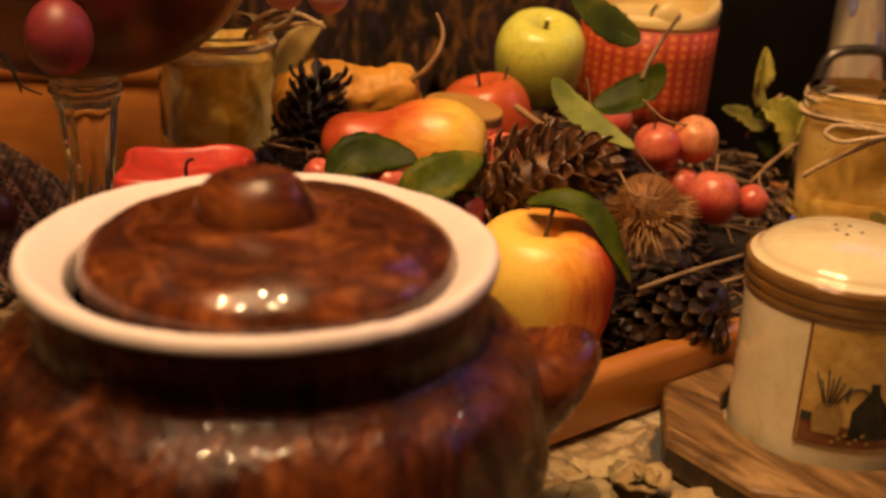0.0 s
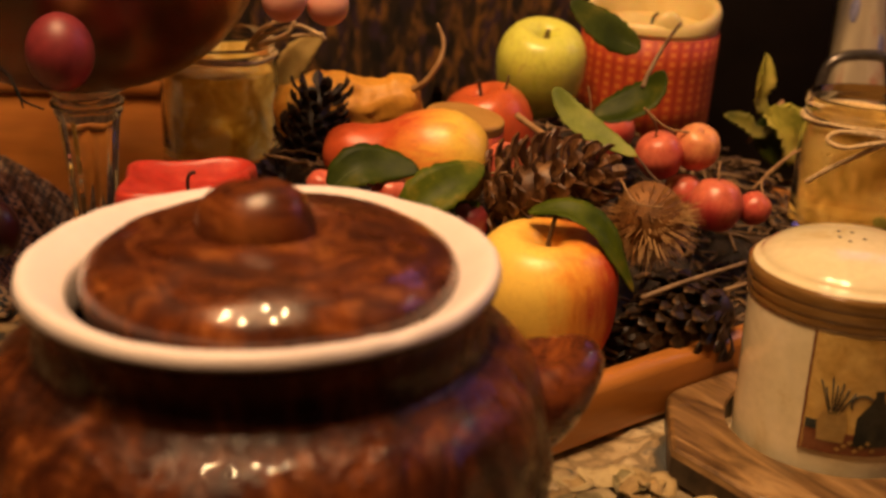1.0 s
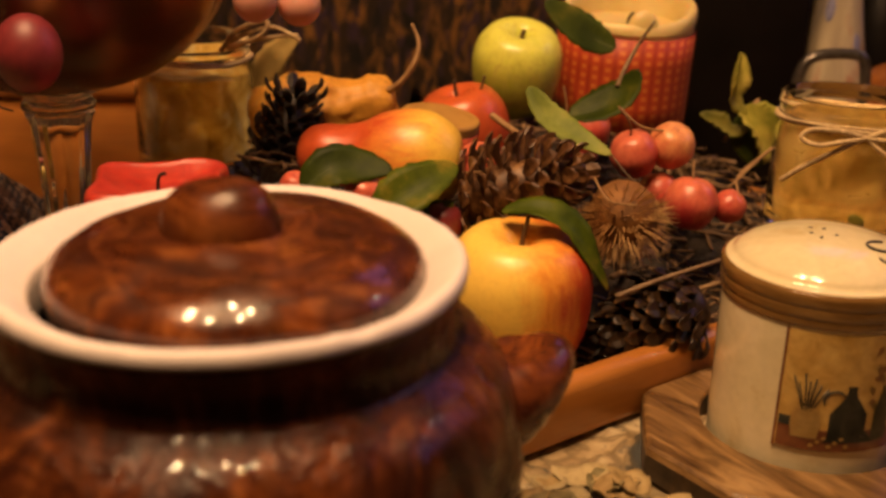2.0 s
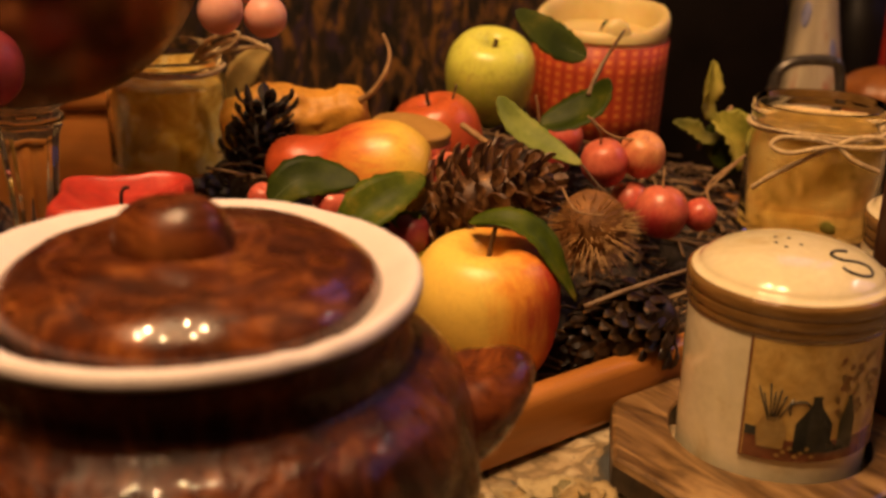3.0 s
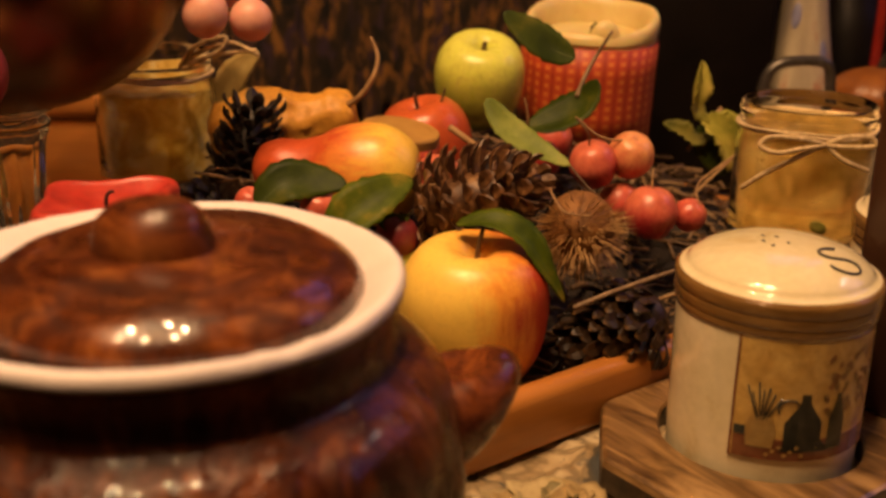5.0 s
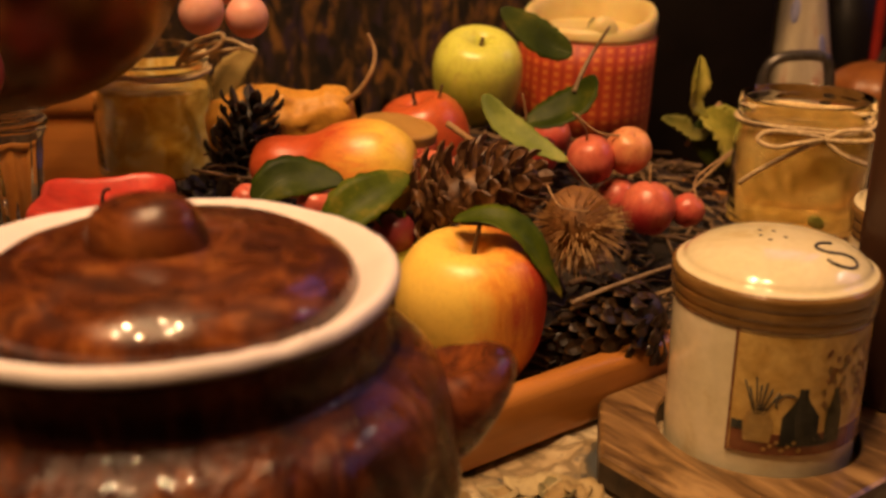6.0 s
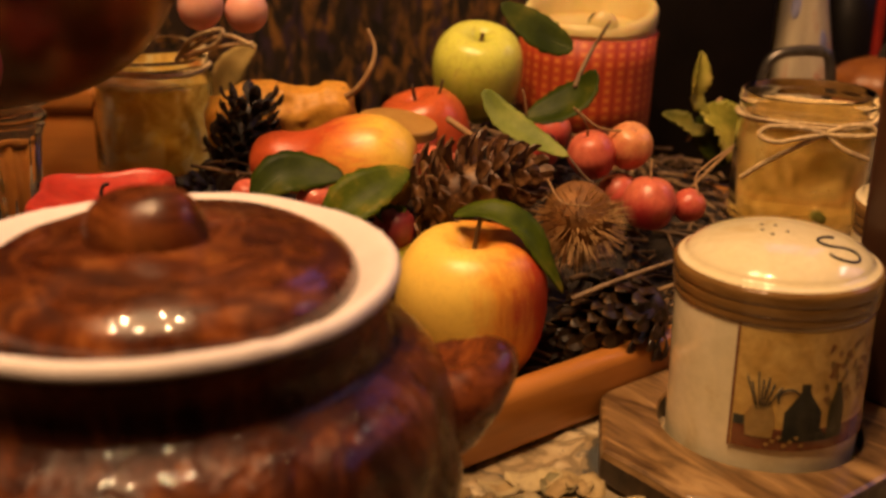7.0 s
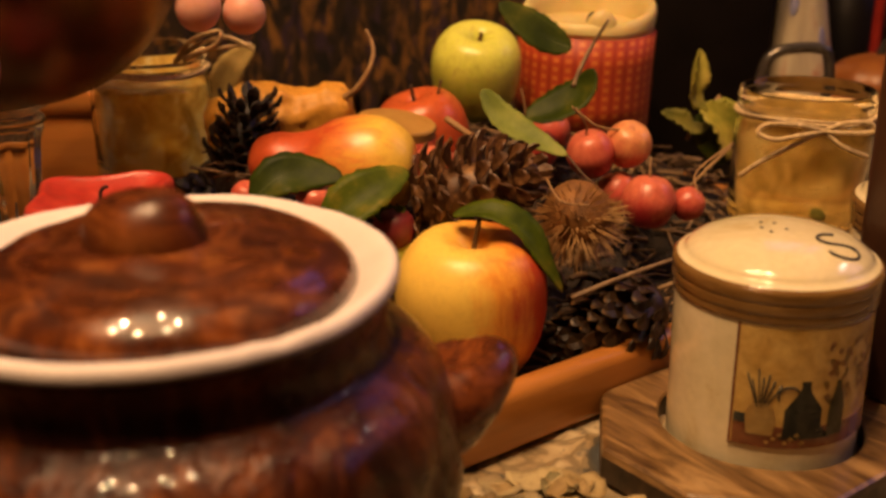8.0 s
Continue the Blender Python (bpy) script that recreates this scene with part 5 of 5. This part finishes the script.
# ---- leaves ----
def leaf(spine, width, material, label, side=(0, -0.3, 1), fold=0.25, stalk=None, curl=0.12, ser=0.06):
    """A leaf along a bent spine; side: the way its upper face looks."""
    path = smooth_profile(spine, 6)
    n = len(path)
    bm = bmesh.new()
    lay = bm.loops.layers.uv.new("uv")
    up0 = Vector(side).normalized()
    rows, uvs = [], []
    for i, p in enumerate(path):
        t = i / (n - 1)
        d = (path[min(i + 1, n - 1)] - path[max(i - 1, 0)]).normalized()
        sx = d.cross(up0).normalized()
        up = sx.cross(d).normalized()
        hw = width / 2 * (max(0.0, math.sin(math.pi * min(1.0, t ** 0.85))) ** 0.75) + 0.0004
        row = []
        for k in range(7):
            c = (k - 3) / 3
            edge_k = 1 + (ser * math.sin(i * 2.4 + k) if abs(c) == 1 else 0)
            row.append((p + sx * c * hw * edge_k + up * (abs(c) * fold * hw + curl * c * c * hw * math.sin(t * 5)), (c * 0.5 + 0.5, t)))
        rows.append((row, up))
    def layer(off):
        return [[bm.verts.new(p + up * off) for p, _ in row] for row, up in rows]
    top, bot = layer(0.00025), layer(-0.00025)
    for g, flip in ((top, False), (bot, True)):
        for i in range(n - 1):
            for k in range(6):
                q = [(i, k), (i, k + 1), (i + 1, k + 1), (i + 1, k)]
                if flip:
                    q = q[::-1]
                f = bm.faces.new([g[a][b] for a, b in q])
                for lp, (a, b) in zip(f.loops, q):
                    lp[lay].uv = rows[a][0][b][1]
    edge = [(i, 0) for i in range(n)] + [(n - 1, k) for k in range(1, 7)] + [(i, 6) for i in range(n - 2, -1, -1)] + [(0, k) for k in range(5, 0, -1)]
    for (a, b), (c, e) in zip(edge, edge[1:] + edge[:1]):
        bm.faces.new((top[a][b], top[c][e], bot[c][e], bot[a][b]))
    bmesh.ops.recalc_face_normals(bm, faces=bm.faces)
    lf = thing("leaf", Matrix.Identity(4), label, "leaf")
    part("blade", bm, material, lf)
    part("midrib", curved(spine, 0.00036, 6, 6, 0.00015), M["rib"], lf)
    if stalk:
        part("stalk", curved(stalk, 0.0007, 5, 6), M["stem"], lf)
    return lf


leaf([(-0.0647, 0.5750, 0.1108), (-0.0515, 0.5800, 0.1218), (-0.0356, 0.5850, 0.1231), (-0.0161, 0.5850, 0.1209)], 0.025, M["leaf_dark"], "dark green leaf lying before the pear", (0.05, -0.75, 0.7), 0.15)
leaf([(-0.0226, 0.5550, 0.0990), (-0.0121, 0.5600, 0.1111), (0.0032, 0.5680, 0.1206), (0.0194, 0.5800, 0.1262)], 0.027, M["leaf"], "green leaf with a yellowing edge before the pear", (-0.25, -0.85, 0.5), 0.25)
leaf([(0.0432, 0.5560, 0.1083), (0.0621, 0.5480, 0.1119), (0.0789, 0.5430, 0.1043), (0.0900, 0.5400, 0.0889), (0.1010, 0.5430, 0.0696)], 0.0175, M["leaf"], "glossy green leaf arched over the yellow apple", (0.25, -0.45, 0.85), 0.3)
leaf([(0.0634, 0.6720, 0.1519), (0.0743, 0.6680, 0.1359), (0.0916, 0.6600, 0.1257), (0.1144, 0.6480, 0.1161)], 0.0175, M["leaf_pale"], "pale green leaf showing its underside", (0.3, -0.8, 0.5), 0.2, [(0.1144, 0.6480, 0.1161), (0.1225, 0.6400, 0.1071), (0.1289, 0.6350, 0.1023)])
leaf([(0.1253, 0.7350, 0.1665), (0.1090, 0.7380, 0.1725), (0.0917, 0.7420, 0.1847), (0.0775, 0.7450, 0.1952)], 0.023, M["leaf_dark"], "dark green leaf in front of the candle", (0.2, -0.85, 0.4), 0.15)
leaf([(0.0926, 0.7000, 0.1279), (0.1125, 0.7000, 0.1331), (0.1283, 0.7000, 0.1445), (0.1357, 0.7000, 0.1594)], 0.026, M["leaf_dark"], "dark green leaf lying before the candle", (-0.3, -0.6, 0.7), 0.2)
leaf([(0.2213, 0.7780, 0.1591), (0.2168, 0.7760, 0.1420), (0.2187, 0.7740, 0.1261), (0.2295, 0.7740, 0.1160)], 0.0165, M["leaf_yellow"], "curled yellowing leaf beside the jar", (0.6, -0.8, 0.1), 0.5, None, 0.7, 0.16)
leaf([(0.2248, 0.7760, 0.1188), (0.2364, 0.7720, 0.1074), (0.2452, 0.7720, 0.0937), (0.2580, 0.7780, 0.0826)], 0.0300, M["leaf_yellow"], "folded yellow-green leaf beside the jar", (0.35, -0.85, 0.3), 0.45, None, 0.6, 0.16)
leaf([(0.1997, 0.7900, 0.1117), (0.2110, 0.7850, 0.1038), (0.2223, 0.7820, 0.1005), (0.2342, 0.7820, 0.1049)], 0.0150, M["leaf_olive"], "dry olive leaf beside the candle", (0.1, -0.6, 0.8), 0.4, None, 0.7, 0.16)
leaf([(0.2313, 0.7900, 0.1123), (0.2360, 0.7850, 0.0944), (0.2461, 0.7800, 0.0745)], 0.0240, M["leaf_dark"], "dark green leaf hanging beside the jar", (-0.3, -0.9, 0.2), 0.3)
leaf([(-0.1304, 0.8250, 0.1129), (-0.1216, 0.8200, 0.1291), (-0.1114, 0.8150, 0.1438), (-0.0960, 0.8100, 0.1567)], 0.022, M["leaf_straw"], "dry yellow leaf behind the jar", (0.1, -0.9, 0.3), 0.2)
leaf([(0.0036, 0.5750, 0.1081), (0.0084, 0.5720, 0.1027), (0.0175, 0.5750, 0.1067)], 0.012, M["leaf"], "small green leaf beside the apple", (0, -0.6, 0.8), 0.2)


# ---- twigs and straw ----
def twig(pts, r0, r1, material="twig", label="thin dry twig lying in the tray"):
    plain("twig", curved(pts, r0, 5, 7, r1), M[material], label, "twig", group="twigs in the tray")


twig(((0.1076, 0.5550, 0.0614), (0.1309, 0.5600, 0.0697), (0.1664, 0.5700, 0.0787)), 0.0016, 0.0012)
twig(((0.0418, 0.6800, 0.1317), (0.0545, 0.6650, 0.1259), (0.0675, 0.6450, 0.1224)), 0.0022, 0.0018, "pale_stem", "pale broken stem beside the pine cone")
twig(((0.1450, 0.7100, 0.1887), (0.1355, 0.7120, 0.1718), (0.1285, 0.7080, 0.1590), (0.1235, 0.7040, 0.1470)), 0.0009, 0.0019, "twig", "twig bearing dark green leaves before the candle")
twig(((0.0027, 0.6000, 0.1135), (0.0250, 0.5950, 0.1180), (0.0413, 0.5900, 0.1204)), 0.0008, 0.0006, "pale_stem")
twig(((0.0941, 0.5750, 0.1226), (0.1004, 0.5600, 0.1146), (0.1157, 0.5600, 0.1123)), 0.0007, 0.0005, "pale_stem", "bent straw over the burr")
twig(((0.2442, 0.8000, 0.1208), (0.2267, 0.7900, 0.1037), (0.2184, 0.7850, 0.0920)), 0.0016, 0.0014, "pale_stem", "pale stem of the dry leaf")
twig(((0.2468, 0.7600, 0.0949), (0.2294, 0.7500, 0.0828), (0.2131, 0.7400, 0.0701)), 0.0014, 0.0010, "pale_stem", "pale stem of the dry leaf")

twig(((0.0067, 0.5750, 0.1065), (0.0050, 0.5720, 0.1000), (0.0020, 0.5700, 0.0928)), 0.0009, 0.0007, "red_stem", "thin dark red stem among the leaves")
twig(((0.0134, 0.5780, 0.1080), (0.0117, 0.5750, 0.1001), (0.0088, 0.5700, 0.0920)), 0.0009, 0.0007, "red_stem", "thin dark red stem among the leaves")
twig(((0.0197, 0.5780, 0.1009), (0.0145, 0.5750, 0.0979), (0.0069, 0.5720, 0.0974)), 0.0009, 0.0007, "red_stem", "thin dark red stem among the leaves")
twig(((0.0934, 0.7450, 0.1377), (0.0953, 0.7450, 0.1303), (0.0975, 0.7450, 0.1164)), 0.0008, 0.0007, "pale_stem", "upright stalk of a crabapple")
twig(((0.0390, 0.7450, 0.1438), (0.0362, 0.7450, 0.1332), (0.0294, 0.7480, 0.1225)), 0.0009, 0.0008, "stem", "stalk of the small red apple")


def straw():
    rnd = random.Random(11)
    bm = bmesh.new()
    made = 0
    while made < 900:
        u, v = rnd.uniform(0.03, 0.43), rnd.uniform(0.02, 0.31)
        p = TRAY0 + U * u + V * v
        z = bed_height(p.x, p.y) + rnd.uniform(0.0, 0.008)
        a = rnd.uniform(0, math.pi)
        ln = rnd.uniform(0.012, 0.035)
        d = Vector((math.cos(a), math.sin(a), rnd.uniform(-0.3, 0.3))) * ln
        c = Vector((p.x, p.y, z))
        if c.x < -0.105:
            continue
        if max(abs((c + s * d * 0.5 - TRAY0).dot(V) - 0.17) for s in (-1, 1)) > 0.150:
            continue
        tube([c - d * 0.5, c + Vector((0, 0, rnd.uniform(0, 0.004))), c + d * 0.5], rnd.uniform(0.0005, 0.0014), 5, bm)
        made += 1
    for k in range(70):
        p = TRAY0 + U * rnd.uniform(0.17, 0.40) + V * rnd.uniform(0.045, 0.17)
        a = rnd.uniform(0, math.pi)
        d = Vector((math.cos(a), math.sin(a), rnd.uniform(-0.35, 0.35))) * rnd.uniform(0.014, 0.03)
        c = Vector((p.x, p.y, bed_height(p.x, p.y) + rnd.uniform(0.002, 0.012)))
        r = rnd.uniform(0.0012, 0.0021)
        tube([c - d * 0.5, c + Vector((0, 0, rnd.uniform(-0.002, 0.004))), c + d * 0.5], [r, r, r * 0.7], 6, bm)
    plain("straw", bm, M["straw"], "loose dry straw and broken stems in the tray", "straw", kind="stuff")


straw()


# ---- behind the tray ----
def crate():
    c = thing("wooden_crate", pose(-0.60, 0.86, 0.05, 0, 0, 2), "honey-coloured wooden crate with a rounded top rail", "crate")
    part("front_board", box(0, 0.47, 0, 0.014, -0.046, 0.040, 0.002), M["honey_wood"], c)
    part("top_rail", box(-0.005, 0.475, -0.006, 0.030, 0.0405, 0.066, 0.009, 4), M["honey_wood"], c)
    part("side_board", box(0, 0.014, 0.0145, 0.12, -0.046, 0.040, 0.002), M["honey_wood"], c)
    part("side_board", box(0.456, 0.47, 0.0145, 0.12, -0.046, 0.040, 0.002), M["honey_wood"], c)


crate()


def plaid():
    bm = bmesh.new()
    bmesh.ops.create_grid(bm, x_segments=60, y_segments=50, size=0.5)
    for v in bm.verts:
        e = min(0.5 - abs(v.co.x), 0.5 - abs(v.co.y))
        z = 0.062 * min(1, e * 6) + 0.010 * noise.noise(Vector((v.co.x * 6, v.co.y * 5, 2)))
        v.co = Vector((v.co.x * 0.36, v.co.y * 0.20, max(z, 0.004)))
    bmesh.ops.solidify(bm, geom=bm.faces[:], thickness=0.002)
    plain("plaid_cloth", bm, M["plaid"], "bunched dark blue and cream plaid cloth", "cloth", pose(-0.455, 0.73, 0.0))


plaid()


def hanging():
    bm = bmesh.new()
    bmesh.ops.create_grid(bm, x_segments=120, y_segments=10, size=0.5)
    for v in bm.verts:
        x, y = v.co.x, v.co.y
        v.co = Vector((x * 1.9, 0.012 * math.sin(x * 60) + 0.006 * math.sin(x * 23 + 1), (y + 0.5) * 0.75))
    bmesh.ops.solidify(bm, geom=bm.faces[:], thickness=0.002)
    plain("patterned_curtain", bm, M["backcloth"], "dark brown curtain with a gold leaf pattern", "curtain", pose(-0.1, 1.185, 0.004))


hanging()
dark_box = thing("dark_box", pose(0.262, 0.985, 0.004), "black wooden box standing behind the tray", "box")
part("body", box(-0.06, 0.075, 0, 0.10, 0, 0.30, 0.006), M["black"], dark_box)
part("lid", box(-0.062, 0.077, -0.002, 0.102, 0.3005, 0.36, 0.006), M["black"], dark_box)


def bottle():
    b = thing("ceramic_bottle", pose(0.3735, 1.03, 0.004), "cream cone-shaped ceramic bottle with blue and red marks", "bottle")
    part("body", lathe_s([(0, 0.0), (0.050, 0.0), (0.052, 0.006), (0.0385, 0.08), (0.0280, 0.13), (0.0190, 0.185), (0.0145, 0.22), (0.016, 0.23), (0, 0.23)], 40), M["bone"], b)
    for a, z, r, m_, lab in ((-122, 0.158, 0.0232, "blue", "blue painted mark"), (-60, 0.125, 0.0290, "blue", "blue painted mark")):
        part("painted_mark", ball(0.008, 14, (0.55, 0.16, 1.5)), M[m_], b, lab).matrix_local = Matrix.Rotation(radians(a + 90), 4, "Z") @ Matrix.Translation((0, -r, z)) @ Matrix.Rotation(radians(-11), 4, "X")


M["bone"] = grainy("streaked_bone_glaze", [(0.32, (0.20, 0.19, 0.22)), (0.42, (0.36, 0.30, 0.21)), (0.56, (0.46, 0.39, 0.27)), (0.64, (0.34, 0.13, 0.08))], 30, 0.4, 0.1, stretch=(1, 1, 0.14), distort=0.2, mixf=0.15)
M["blue"] = grainy("blue_paint", [(0.3, (0.16, 0.16, 0.30)), (0.7, (0.24, 0.24, 0.38))], 60, 0.4)
bottle()


def mug():
    m = thing("mug", pose(0.372, 0.93, 0.004), "brown mug with a bent grey wire handle", "mug")
    part("cup", lathe_s([(0, 0.0), (0.040, 0.0), (0.042, 0.004), (0.043, 0.08), (0.041, 0.082), (0.039, 0.078), (0.038, 0.006), (0, 0.005)], 40), M["tan_band"], m, "brown glazed cup")
    inv = m.matrix_world.inverted()
    part("handle", curved([inv @ Vector(q) for q in ((0.3034, 0.9000, 0.0903), (0.3036, 0.9000, 0.1165), (0.3095, 0.9000, 0.1325), (0.3245, 0.9000, 0.1388), (0.3500, 0.9000, 0.1388), (0.3580, 0.9000, 0.1290), (0.3622, 0.9000, 0.0914))], 0.0045, 7, 10), M["wire"], m, "bent grey wire handle")


mug()


def pumpkin():
    p = thing("pumpkin", pose(0.428, 0.97, 0.098), "small orange pumpkin with dark spots", "pumpkin")
    bm = ball(0.040, 48, (1, 1, 0.62))
    for v in bm.verts:
        k = 1 + 0.06 * abs(math.cos(5 * math.atan2(v.co.y, v.co.x)))
        v.co.x *= k
        v.co.y *= k
    part("flesh", bm, M["pumpkin"], p)
    part("stalk", curved([(0, 0, 0.02), (0.004, 0, 0.032), (0.01, 0, 0.040)], 0.005, 4, 8, 0.004), M["wick"], p)
    for a, z in ((-100, 0.008), (-80, 0.002), (-112, -0.006)):
        part("spot", ball(0.004, 12, (1, 0.4, 1)), M["wick"], p).location = (0.041 * math.cos(radians(a)), 0.041 * math.sin(radians(a)), z)


pumpkin()
plain("pumpkin_stand", lathe_s([(0, 0), (0.035, 0), (0.036, 0.004), (0.030, 0.06), (0.032, 0.072), (0, 0.072)], 32), M["black"], "black round stand under the pumpkin", "stand", pose(0.428, 0.97, 0.004))
plain("red_taper", lathe_s([(0, 0), (0.0045, 0), (0.005, 0.002), (0.0042, 0.2), (0.002, 0.206), (0, 0.206)], 20), M["red_plastic"], "thin red taper candle behind the pumpkin", "candle", pose(0.449, 1.035, 0.10))
plain("taper_holder", lathe_s([(0, 0), (0.03, 0), (0.03, 0.005), (0.012, 0.02), (0.012, 0.095), (0.016, 0.1), (0, 0.1)], 24), M["black"], "black holder of the red taper", "candle holder", pose(0.449, 1.035, 0.0))
vase = thing("black_vase", pose(0.442, 1.10, 0.004), "glossy black vase standing behind the pumpkin", "vase")
part("body", lathe_s([(0, 0), (0.030, 0), (0.032, 0.004), (0.040, 0.05), (0.043, 0.09), (0.036, 0.14), (0.024, 0.17), (0.026, 0.182), (0.023, 0.184), (0.020, 0.17), (0, 0.165)], 40), M["black"], vase)
